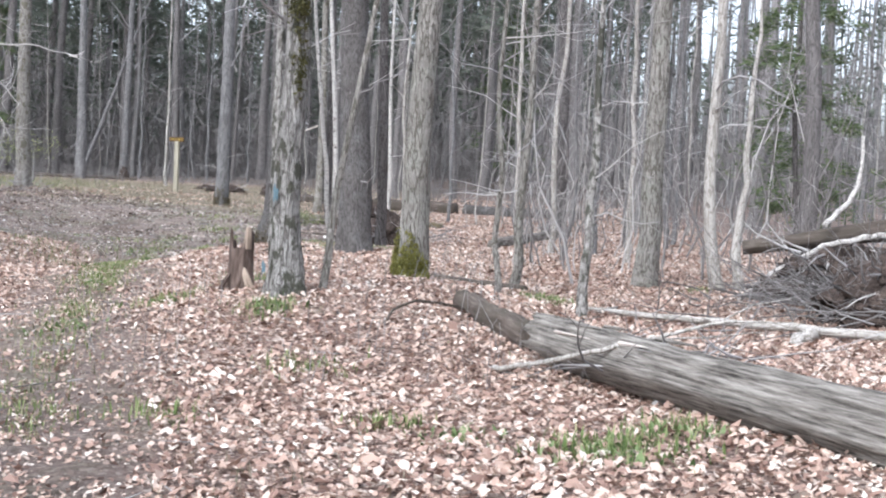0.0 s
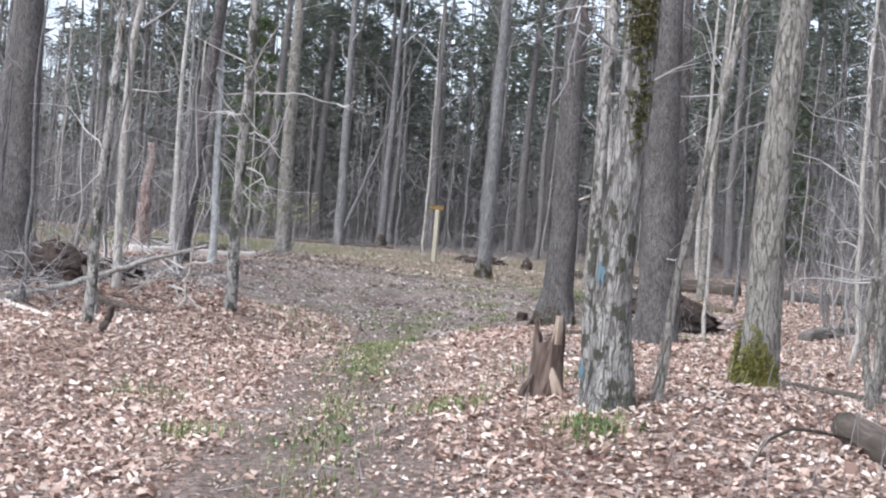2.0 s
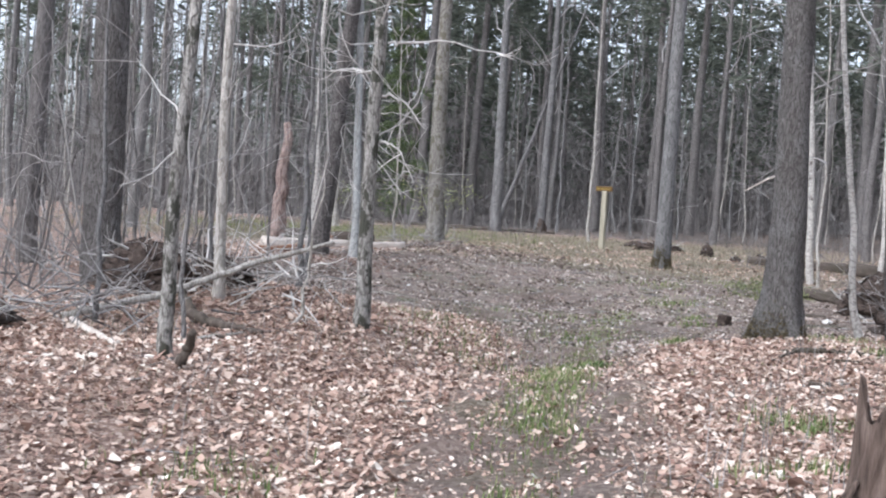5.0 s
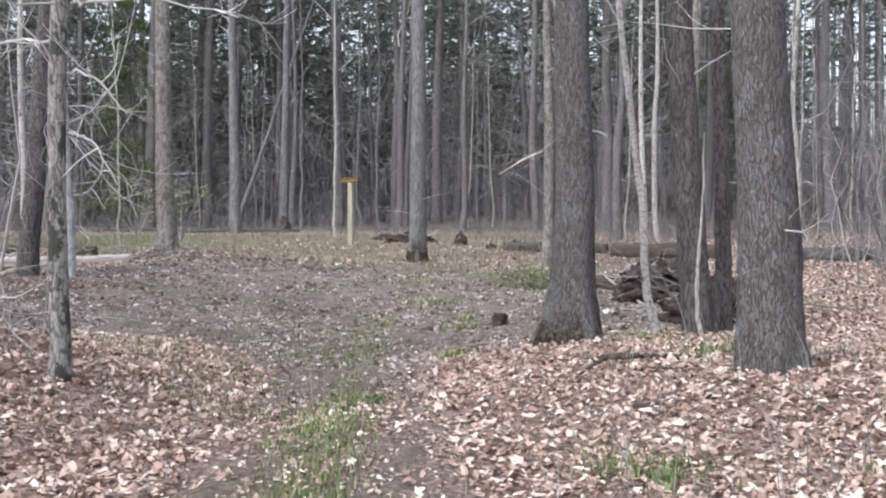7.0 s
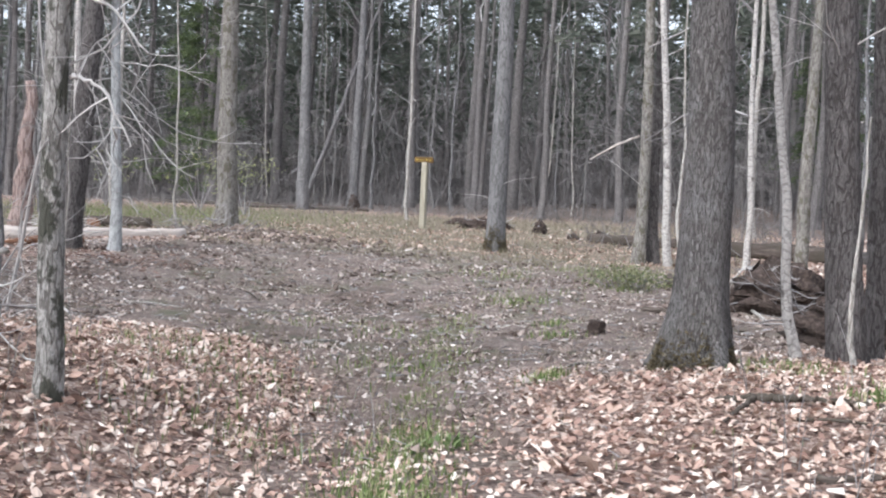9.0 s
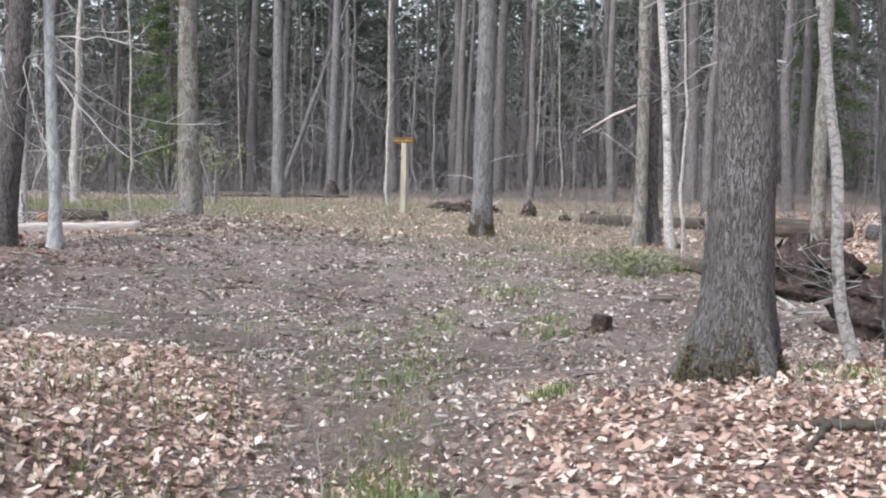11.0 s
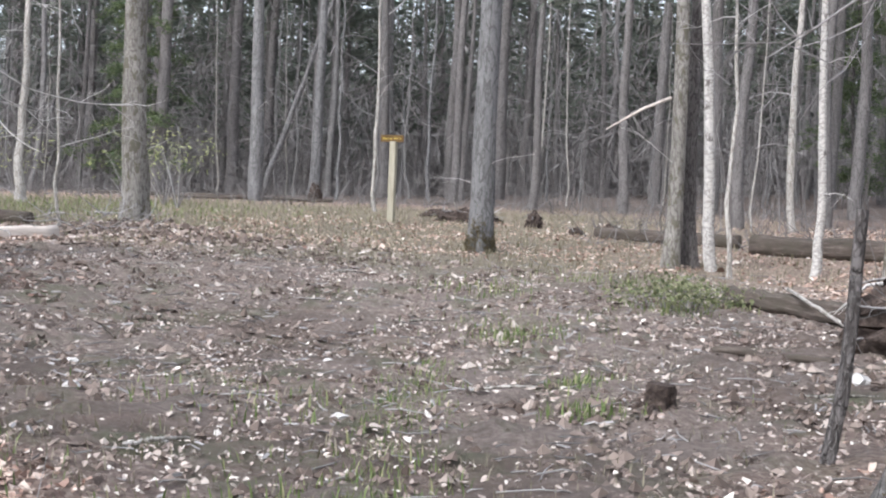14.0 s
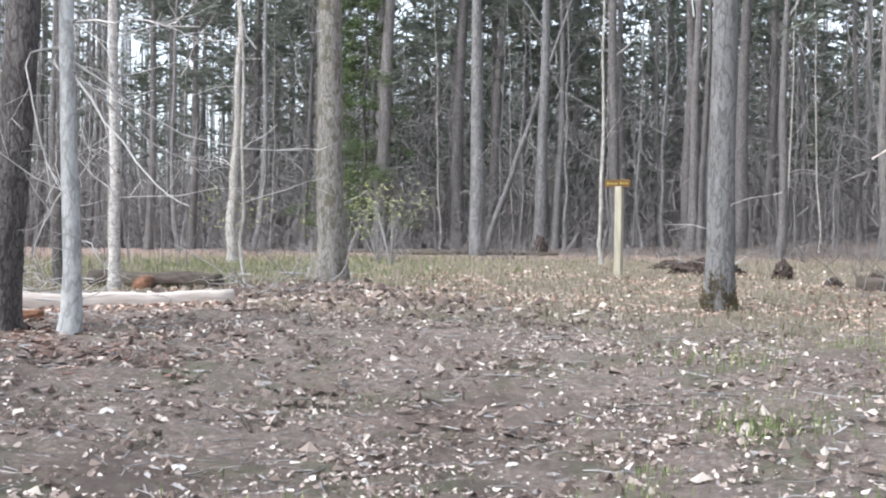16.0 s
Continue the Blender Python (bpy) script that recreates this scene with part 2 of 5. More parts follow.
soil = ramp(gn, gl, gfine, [(0.32, (0.068, 0.052, 0.043)), (0.43, (0.178, 0.141, 0.12)), (0.54, (0.295, 0.245, 0.213)), (0.68, (0.52, 0.455, 0.405))])
soil = mixed(gn, gl, ramp(gn, gl, gwide, [(0.4, (0, 0, 0)), (0.65, (0.6, 0.6, 0.6))]), soil, (0.225, 0.186, 0.166))
soil = mixed(gn, gl, ramp(gn, gl, noise_of(gn, gl, gtc, 0.45, 6, 0.65), [(0.47, (0, 0, 0)), (0.62, (0.75, 0.75, 0.75))]), soil, (0.125, 0.098, 0.083))
soil = mixed(gn, gl, ramp(gn, gl, noise_of(gn, gl, stretched(gn, gl, gtc, (1, 0.7, 1)), 1.3, 6, 0.7), [(0.5, (0, 0, 0)), (0.64, (0.7, 0.7, 0.7))]), soil, (0.13, 0.142, 0.085))
gcol = mixed(gn, gl, bare.outputs["Fac"], litter, soil)
turf = ramp(gn, gl, gfine, [(0.3, (0.12, 0.108, 0.075)), (0.5, (0.22, 0.192, 0.14)), (0.7, (0.36, 0.31, 0.245))])
gcol = mixed(gn, gl, green.outputs["Fac"], gcol, turf)
# The duff colour also serves as painted shade on the east floor.
duff = gn.new("ShaderNodeAttribute")
duff.attribute_name = "duff"
gcol = mixed(gn, gl, duff.outputs["Fac"], gcol, ramp(gn, gl, gfine, [(0.3, (0.09, 0.073, 0.063)), (0.6, (0.17, 0.138, 0.12)), (0.8, (0.29, 0.24, 0.21))]))
gl.new(gcol, gb.inputs["Base Color"])
bumped(gn, gl, gb, gfine, 1.0, 0.07)


# ---- mesh helpers ----
def fast_mesh(name, verts, tris, mats, smooth=False, quads=None, index=None):
    """A mesh from arrays of vertices and triangles (or quads)."""
    faces = quads if quads is not None else tris
    k = faces.shape[1]
    me = bpy.data.meshes.new(name)
    me.vertices.add(len(verts))
    me.vertices.foreach_set("co", np.ascontiguousarray(verts, np.float32).ravel())
    me.loops.add(faces.size)
    me.loops.foreach_set("vertex_index", np.ascontiguousarray(faces, np.int32).ravel())
    me.polygons.add(len(faces))
    me.polygons.foreach_set("loop_start", np.arange(0, faces.size, k, dtype=np.int32))
    if index is not None:
        me.polygons.foreach_set("material_index", index.astype(np.int32))
    me.polygons.foreach_set("use_smooth", np.full(len(faces), smooth))
    for mat in mats:
        me.materials.append(mat)
    me.update(calc_edges=True)
    me.validate()
    return me


class Soup:
    """Collects tubes and scraps into one mesh."""

    def __init__(self):
        self.v, self.q, self.n = [], [], 0

    def tube(self, pts, radii, sides=6, rough=0.0, seed=0, lumps=None, cap=True):
        pts = np.asarray(pts, float)
        t = np.gradient(pts, axis=0)
        t /= np.linalg.norm(t, axis=1)[:, None] + 1e-9
        ref = np.array([1.0, 0, 0]) if abs(t[0][0]) < 0.8 else np.array([0, 1.0, 0])
        a = np.cross(t, ref)
        a /= np.linalg.norm(a, axis=1)[:, None] + 1e-9
        b = np.cross(t, a)
        ang = np.linspace(0, 2 * np.pi, sides, endpoint=False)
        r = np.asarray(radii, float)[:, None] * np.ones(sides)
        if lumps is not None:
            r = r * lumps
        if rough:
            g = np.random.RandomState(seed + 11)
            r = r * (1 + rough * g.normal(size=r.shape))
        ring = pts[:, None, :] + r[..., None] * (np.cos(ang)[None, :, None] * a[:, None, :] + np.sin(ang)[None, :, None] * b[:, None, :])
        n0, k = self.n, len(pts)
        self.v.append(ring.reshape(-1, 3))
        i, j = np.meshgrid(np.arange(k - 1), np.arange(sides), indexing="ij")
        j2 = (j + 1) % sides
        self.q.append(np.stack([n0 + i * sides + j, n0 + i * sides + j2, n0 + (i + 1) * sides + j2, n0 + (i + 1) * sides + j], -1).reshape(-1, 4))
        self.n += k * sides
        if cap:
            for end, flip in ((0, True), (k - 1, False)):
                self.v.append(pts[end:end + 1])
                o = n0 + end * sides
                jj = np.arange(0, sides, 2)
                f = np.stack([np.full_like(jj, self.n), o + jj, o + (jj + 1) % sides, o + (jj + 2) % sides], -1)
                self.q.append(f[:, ::-1] if flip else f)
                self.n += 1

    def mesh(self, name, mat, smooth=True):
        return fast_mesh(name, np.concatenate(self.v), None, [mat], smooth, quads=np.concatenate(self.q))


def part(name, me, parent, label="", at=(0, 0, 0)):
    ob = new(name, me)
    ob.parent = parent
    ob.location = at
    return tagged(ob, label)


def thing(name, x, y, z, label, category, group="", turn=0.0):
    ob = new(name)
    ob.empty_display_size = 0.2
    ob.matrix_world = pose(x, y, z, 0, 0, turn)
    return tagged(ob, label, category, group)


# ---- the lie of the land ----
def soft_clip(v, lo, hi):
    mid, half = (lo + hi) / 2, (hi - lo) / 2
    return mid + half * np.tanh((v - mid) / half)


def hill(x, y, a, b, sx, sy):
    return np.exp(-((x - a) / sx) ** 2 / 2 - ((y - b) / sy) ** 2 / 2)


def height(x, y):
    """Ground height: a shallow track between two low banks, rising ahead and to the west."""
    x, y = np.asarray(x, float), np.asarray(y, float)
    u, v = soft_clip(x, -28, 16) / 10, soft_clip(y, -20, 75) / 10
    flat = 0.0838 + 0.2571 * u + -0.2272 * v + 0.3683 * u * u + -0.3519 * u * v + 0.0613 * v * v + -0.0621 * u * u * v + 0.0381 * u * v * v
    flat = flat + 0.7209 * u + 0.1401 * v
    banks = 0.5916 * hill(x, y, -1.4, 12.2, 1.7, 1.7) + 0.2431 * hill(x, y, -3, 22.6, 1.6, 1.6) + 0.9312 * hill(x, y, -8.2, 17.6, 2.5, 2.5)
    banks = banks + 0.268 * hill(x, y, -12.8, 33, 4, 4) + -0.2857 * hill(x, y, 1, 12, 3, 3) + 0.3067 * hill(x, y, -1.2, 19.6, 1.5, 1.5)
    banks = banks + 0.3398 * hill(x, y, -0.5, 14.8, 1.3, 1.3) + -0.0821 * hill(x, y, -5.6, 24.5, 1.9, 4.5) + 0.1202 * hill(x, y, -15, 23, 4, 4)
    return flat + banks + -0.3022 * hill(x, y, -8.5, 29, 2, 2) + -0.5377 * hill(x, y, -8.6, 17.2, 1.3, 1.3) + 0.1221 * hill(x, y, -9.5, 19.5, 2, 2) + -0.5076 * hill(x, y, -6.2, 19, 0.9, 3) + 0.17 * hill(x, y, -13.1, 38.2, 1.4, 1.0)


def track(y):
    """The line of the grassy middle of the track."""
    y = np.minimum(y, 34)
    return -0.55 - 0.32 * y + 0.004 * y * y


def bareness(x, y):
    lane = np.exp(-((x - track(y)) / 1.0) ** 4) * 0.75 * (y < 34)
    ragged = 0.11 * np.sin(x * 1.1 + 1.5 * np.sin(y * 0.7)) * np.sin(y * 0.95 + 1.2 * np.sin(x * 0.6)) + 0.07 * np.sin(x * 2.9 + np.sin(y * 2.1)) * np.sin(y * 2.6 + 1.4 * np.sin(x * 1.7))
    yard = np.clip(1.31 + ragged - 0.5 * hill(x, y, -8.8, 22.8, 1.6, 1.3) - np.hypot((x + 7.6) / 6.4, (y - 29.6) / 6.9), 0, 0.46) / 0.46
    return np.clip(np.maximum(lane, yard), 0, 1)


def meadow(x, y):
    far = np.clip((y - 33.5) / 3, 0, 1) * np.clip((58 - y) / 5, 0, 1) * np.clip((x + 24) / 4, 0, 1) * np.clip((2 - x) / 8, 0, 1)
    west = hill(x, y, -20, 45, 5, 6)
    return np.clip(np.maximum(far * 0.9, west), 0, 1)


def duff_and_shade(x, y):
    """Where brown needles cover the ground under the forest; the east patch is painted shade."""
    # East of the track the darker colour imitates shade under the trees.
    east_shade = np.clip((x + 1.5) / 3, 0, 1) * np.clip((y - 29) / 6, 0, 1) * 0.65
    return np.maximum(np.clip((y - 54 + 0.3 * (x + 8)) / 5, 0, 1), east_shade)


def spread(lo, hi, step, a, b, growth):
    """Grid lines: even between a and b, wider and wider out to lo and hi."""
    mid = list(np.arange(a, b + step, step))
    out, s = mid[-1], step
    while out < hi:
        s *= growth
        out += s
        mid.append(out)
    out, s = mid[0], step
    while out > lo:
        s *= growth
        out -= s
        mid.insert(0, out)
    return np.array(mid)


gx = spread(-900, 900, 0.25, -18, 10, 1.06)
gy = spread(-900, 1200, 0.25, 1, 44, 1.06)
GX, GY = np.meshgrid(gx, gy, indexing="ij")
GZ = height(GX, GY)
rnd = np.random.RandomState(3)
near = np.exp(-((GX + 4) / 22) ** 2 - ((GY - 24) / 30) ** 2)
GZ = GZ + near * rnd.normal(size=GZ.shape) * (0.012 + 0.02 * bareness(GX, GY))
gi, gj = np.meshgrid(np.arange(len(gx) - 1), np.arange(len(gy) - 1), indexing="ij")
gid = gi * len(gy) + gj
ground_me = fast_mesh("ground", np.stack([GX, GY, GZ], -1).reshape(-1, 3), None, [GROUND], True,
                      quads=np.stack([gid, gid + len(gy), gid + len(gy) + 1, gid + 1], -1).reshape(-1, 4))
wobble = 0.75 + 0.5 * rnd.rand(GX.size)
for key, field in (("bare", bareness(GX, GY).ravel() * np.clip(wobble, 0, 1.1)), ("green", meadow(GX, GY).ravel() * wobble), ("duff", duff_and_shade(GX, GY).ravel() * wobble)):
    ground_me.attributes.new(key, "FLOAT", "POINT").data.foreach_set("value", np.clip(field, 0, 1).astype(np.float32))
ground = tagged(new("ground", ground_me), "forest floor of brown duff with a bare dirt track", "ground", kind="structure")


def gz(x, y):
    return float(height(x, y))


# ---- trees ----
def bough(s, g, start, way, length, r, depth, droop=0.0, sides=5, wander=0.22):
    """A wandering limb that forks into finer ones."""
    k = (3, 5, 6)[depth]
    p, d = np.array(start, float), np.array(way, float)
    d /= np.linalg.norm(d)
    pts, step = [p.copy()], length / (k - 1)
    for i in range(k - 1):
        d = d + g.normal(size=3) * wander + np.array([0, 0, -droop + (0.06 if depth else 0)])
        d /= np.linalg.norm(d)
        p = p + d * step
        pts.append(p.copy())
    s.tube(pts, np.linspace(r, max(r * 0.25, 0.003), k), sides, cap=False)
    if depth:
        for _ in range((0, 3, 5)[depth]):
            f = g.uniform(0.2, 0.95)
            i = min(int(f * (k - 1)), k - 2)
            side = g.normal(size=3)
            q = (pts[i + 1] - pts[i]) / step * 0.8 + side * 0.55
            bough(s, g, pts[i] + (pts[i + 1] - pts[i]) * (f * (k - 1) - i), q, length * g.uniform(0.3, 0.55), max(r * (1 - f) * 0.5, 0.004), depth - 1, droop, 3, wander)


def stem_points(tall, lean, wiggle, g, k=14, bow=0.0):
    f = np.linspace(0, 1, k) ** 1.6
    z = f * tall
    drift = np.cumsum(g.normal(size=(k, 2)) * wiggle, axis=0)
    drift -= drift[0]
    return np.stack([lean[0] * z + drift[:, 0] + bow * np.sin(np.pi * np.clip(z / 6, 0, 1)), lean[1] * z + drift[:, 1], z], -1)


def stem_mesh(pts, r0, r1, g, sides=20, flare=0.5, mat=None, roots=5, sink=0.25):
    """A tapered trunk that spreads into root flares."""
    z = pts[:, 2]
    dense = np.unique(np.concatenate([np.linspace(-sink, 0.9, 5 if sides < 11 else 10), np.linspace(0.9, z[-1], 9 if sides < 11 else 26)]))
    P = np.stack([np.interp(dense, z, pts[:, 0]), np.interp(dense, z, pts[:, 1]), dense], -1)
    f = np.clip(dense / z[-1], 0, 1)
    r = r0 + (r1 - r0) * f ** 0.9
    ang = np.linspace(0, 2 * np.pi, sides, endpoint=False)
    ph = g.uniform(0, 6.3, 4)
    near_ground = np.exp(-np.clip(dense + 0.05, 0, None) / (0.12 + 1.3 * r0))[:, None]
    rootlet = 0.6 + 0.4 * np.cos(roots * ang + ph[0])[None, :] + 0.3 * np.cos(2 * ang + ph[1])[None, :]
    lumps = 1 + flare * near_ground * rootlet + 0.035 * np.sin(3 * ang[None, :] + dense[:, None] * 1.7 + ph[2]) + 0.02 * g.normal(size=(len(dense), sides))
    s = Soup()
    s.tube(P, r, sides, lumps=lumps)
    return s.mesh("trunk", mat)


def bare_crown(g, tall, spread_r, r, limbs=9, low=0.45, depth=2, mat=None):
    s = Soup()
    for i in range(limbs):
        z = tall * (low + (0.98 - low) * (i + g.rand()) / limbs)
        a = g.uniform(0, 6.28)
        up = 0.5 + 0.9 * z / tall
        ln = spread_r * (1.15 - 0.7 * z / tall) * g.uniform(0.7, 1.2)
        bough(s, g, (0, 0, z), (math.cos(a), math.sin(a), up), ln, r * (1.1 - 0.8 * z / tall), depth)
    return s.mesh("crown", mat or TWIG)


def sprays(g, centres, size, flat=0.35, count=7, thin=0.11):
    """Tufts of narrow needle blades about many centres, in one array."""
    n = len(centres)
    d = g.normal(size=(n, count, 3)) * np.array([1, 1, flat])
    d /= np.linalg.norm(d, axis=2)[..., None]
    w = np.cross(d, g.normal(size=(n, count, 3)))
    w /= np.linalg.norm(w, axis=2)[..., None]
    ln = size * g.uniform(0.5, 1.2, (n, count, 1))
    c = np.asarray(centres)[:, None, :] + g.normal(size=(n, count, 3)) * size * 0.3
    v = np.stack([c - w * ln * thin, c + w * ln * thin, c + d * ln], 2).reshape(-1, 3)
    return v, np.arange(len(v)).reshape(-1, 3)


def needle_crown(g, tall, low, spread_r, whorls, per, size, mat, count=7):
    cs = []
    for i in range(whorls):
        z = low + (tall - low) * (i + g.rand() * 0.8) / whorls
        reach = spread_r * (1.05 - (z - low) / (tall - low)) ** 0.7
        for k in range(5):
            a = g.uniform(0, 6.28)
            ln = reach * g.uniform(0.5, 1.15)
            if g.rand() < 0.18:
                continue
            f = np.sqrt(g.uniform(0.05, 1, per))
            side = g.normal(size=per) * 0.16 * ln
            cs.append(np.stack([math.cos(a) * f * ln - math.sin(a) * side, math.sin(a) * f * ln + math.cos(a) * side,
                                z - 0.28 * f * f * ln + g.normal(size=per) * 0.1 + 0.1 * ln], -1))
    v, t = sprays(g, np.concatenate(cs), size, 0.35, count)
    return fast_mesh("crown", v, t, [mat])


G = np.random.RandomState(21)
CROWNS = [bare_crown(np.random.RandomState(40 + i), 17, 3.4, 0.05, 8, 0.4) for i in range(5)]
PALE_CROWNS = [bare_crown(np.random.RandomState(60 + i), 9, 2.0, 0.014, 6, 0.2, 2, TWIG) for i in range(4)]


def tree(name, x, y, dia, tall, mat, label, lean=(0, 0), wiggle=0.04, flare=0.45, crown=None, dead=0, dead_mat=None, seed=0, group="", bow=0.0, roots=5, taper=0.25, dead_low=1.2, dead_high=5.5, reach=1.3, bends=None):
    """A tree of the clearing's edge: trunk, crown, dead lower branches."""
    g = np.random.RandomState(seed + 500)
    root = thing(name, x, y, gz(x, y) - 0.02, label, "tree", group)
    pts = stem_points(tall, lean, wiggle, g, bow=bow)
    if bends:
        pts[:, 0] = np.interp(pts[:, 2], [b[1] for b in bends], [b[0] for b in bends])
    part("trunk", stem_mesh(pts, dia / 2, dia / 2 * taper, g, 22 if dia > 0.2 else 12, flare, mat, roots), root)
    if crown is not None:
        top = pts[-1]
        ob = part("crown", crown, root, "bare grey twigs", (top[0] * 0.6, top[1] * 0.6, 0))
        s = tall / 17 if crown in CROWNS else tall / 9
        ob.scale = (s, s, s)
        ob.rotation_euler = (0, 0, g.uniform(0, 6.28))
    for i in range(dead):
        s = Soup()
        z = g.uniform(dead_low, dead_high)
        a = g.uniform(0, 6.28)
        px, py = np.interp(z, pts[:, 2], pts[:, 0]), np.interp(z, pts[:, 2], pts[:, 1])
        bough(s, g, (px, py, z), (math.cos(a), math.sin(a), g.uniform(-0.1, 0.45)), g.uniform(0.5, 1.1) * reach, 0.011, 1, 0.02, 4)
        part("branch", s.mesh("branch", dead_mat or TWIG_PALE), root, "thin dead branch")
    return root


big = tree("hardwood_tree", -1.64, 11.99, 0.3, 17, BARK_SCALY, "tall hardwood with grey scaly bark and dark patches", (0.01, 0.0), 0.02, 0.85, CROWNS[0], 1, TWIG, 1, roots=4, dead_low=4.5)
mossy = tree("hardwood_tree", -0.45, 14.45, 0.34, 18, BARK_MOSSY, "grey-brown hardwood with a yellow-green mossy foot", (0.012, 0), 0.02, 0.4, CROWNS[1], 2, TWIG, 2, dead_low=4, dead_high=7)
oak = tree("oak_tree", -3.31, 22.7, 0.46, 19, BARK_OAK, "stout oak with deeply furrowed grey-brown bark", (-0.02, 0), 0.02, 1.0, CROWNS[2], 3, TWIG_PALE, 3, roots=5)
tree("hardwood_tree", -1.55, 19.75, 0.53, 19, BARK_OAK, "dark straight trunk with a flared base among leaves", (-0.055, 0), 0.015, 0.35, CROWNS[3], 3, None, 4)
tree("pine_tree", -1.78, 24.25, 0.38, 18, BARK_DARK, "dark leaning pine trunk with a twin beside it", (-0.065, 0), 0.015, 0.3, CROWNS[4], 2, None, 5)
tree("pine_tree", -1.41, 24.95, 0.22, 17, BARK_DARK, "slim dark pine trunk close beside its twin", (-0.03, 0.01), 0.015, 0.3, CROWNS[0], 1, None, 6)
tree("birch_tree", -2.29, 23.85, 0.105, 10, BARK_WHITE, "thin crooked pale birch leaning over leaves", (-0.022, 0), 0.02, 0.5, PALE_CROWNS[0], 0, TWIG_PALE, 7, bends=((0, 0), (-0.12, 0.4), (-0.19, 0.85), (-0.14, 1.2), (-0.165, 1.45), (-0.24, 1.9), (-0.315, 2.36), (-0.33, 2.65), (-0.5, 4), (-1.0, 10)))
tree("sapling", -1.8, 23.6, 0.06, 2.4, BARK_PALE, "short pale dead sapling before a dark trunk", (0.0, 0), 0.02, 0.3, None, 0, None, 8)
grey = tree("hardwood_tree", -7.45, 39.19, 0.44, 20, BARK_GREY, "straight smooth grey trunk at the clearing's far side", (0.012, 0), 0.012, 0.35, CROWNS[1], 2, None, 9)
tree("hardwood_tree", -14.12, 39.69, 0.5, 18, BARK_MOTTLED, "mottled grey trunk on a low leafy mound", (0.0, 0), 0.03, 0.55, CROWNS[2], 7, TWIG_PALE, 10)
pair = tree("hardwood_tree", -4.18, 37.89, 0.27, 16, BARK_MOTTLED, "flaky pale grey trunk beside a white birch", (0.0, 0), 0.02, 0.35, CROWNS[3], 3, TWIG_PALE, 11)
tree("birch_tree", -3.53, 37.69, 0.19, 15, BARK_WHITE, "white birch leaning slightly beside a grey trunk", (-0.077, 0.0), 0.02, 0.4, PALE_CROWNS[1], 3, TWIG_PALE, 12)
tree("pine_tree", -3.85, 38.19, 0.27, 16, BARK_DARK, "dark trunk between a birch and a grey tree", (-0.02, 0.0), 0.02, 0.4, CROWNS[4], 1, None, 13)
tree("sapling", -3.33, 36.49, 0.08, 7, BARK_PALE, "thin pale crooked sapling", (-0.02, 0), 0.05, 0.3, PALE_CROWNS[2], 2, TWIG_PALE, 14)
tree("birch_tree", -1.98, 37.49, 0.15, 11, BARK_WHITE, "slim pale birch before a mossy fallen log", (0.0, 0), 0.03, 0.3, PALE_CROWNS[3], 2, TWIG_PALE, 15)
tree("hardwood_tree", -0.93, 36.99, 0.28, 15, BARK_MOTTLED, "grey mottled trunk beside a fallen log", (0.01, 0), 0.02, 0.3, CROWNS[0], 3, TWIG_PALE, 16)
tree("birch_tree", -1.05, 48.99, 0.2, 14, BARK_PALE, "pale trunk behind the fallen logs", (0.0, 0), 0.03, 0.3, PALE_CROWNS[0], 2, TWIG_PALE, 17)
patchy = tree("hardwood_tree", -7.35, 18.59, 0.17, 14, BARK_SPOTTED, "slim pale trunk with dark peeling patches", (0.012, 0), 0.02, 0.3, CROWNS[1], 9, TWIG_PALE, 18, reach=1.5)
tree("hardwood_tree", -7.85, 15.54, 0.13, 12, BARK_SPOTTED, "slender spotted trunk beside a leaning pole", (0.02, 0), 0.03, 0.3, CROWNS[2], 5, TWIG_PALE, 19)
tree("hardwood_tree", -8.97, 18.39, 0.13, 12, BARK_PALE, "pale slim trunk forked near the ground", (0.03, 0), 0.05, 0.5, PALE_CROWNS[1], 5, TWIG_PALE, 20)
tree("hardwood_tree", -10.95, 19.09, 0.47, 18, BARK_OAK, "broad grey-brown trunk among brush", (-0.01, 0), 0.02, 0.3, CROWNS[3], 3, TWIG_PALE, 21)
tree("pine_tree", -13.68, 30.99, 0.4, 18, BARK_DARK, "thick dark leaning pine trunk", (0.09, 0.0), 0.02, 0.3, CROWNS[4], 4, TWIG_PALE, 22)
tree("dead_snag", -16.07, 33.59, 0.42, 3.0, BARK_RED, "broken reddish dead snag", (-0.03, 0), 0.03, 0.3, None, 0, None, 23, taper=0.45)
beech = tree("beech_tree", -12.91, 31.09, 0.2, 14, BARK_BEECH, "smooth pale grey beech with long bare branches", (-0.035, 0.0), 0.015, 0.5, CROWNS[0], 3, TWIG_PALE, 24, reach=1.6, dead_low=1.0)
tree("pine_tree", -18.48, 37.99, 0.2, 14, BARK_DARK, "slim dark trunk behind a grey beech", (0, 0), 0.02, 0.3, CROWNS[1], 4, TWIG_PALE, 26)
tree("birch_tree", -16.77, 37.19, 0.2, 12, BARK_WHITE, "white birch with many pale twisted branches", (0.012, 0), 0.03, 0.3, PALE_CROWNS[2], 16, TWIG_PALE, 27, reach=2.2)
tree("birch_tree", -21.09, 48.28, 0.28, 8.0, BARK_PALE, "pale broken-topped birch in short grass", (0.03, 0), 0.05, 0.3, None, 5, TWIG_PALE, 28, reach=2)
tree("sapling", -14.27, 36.99, 0.06, 8, BARK_PALE, "very thin pale sapling on the mound", (0.005, 0), 0.05, 0.3, None, 3, TWIG_PALE, 29)
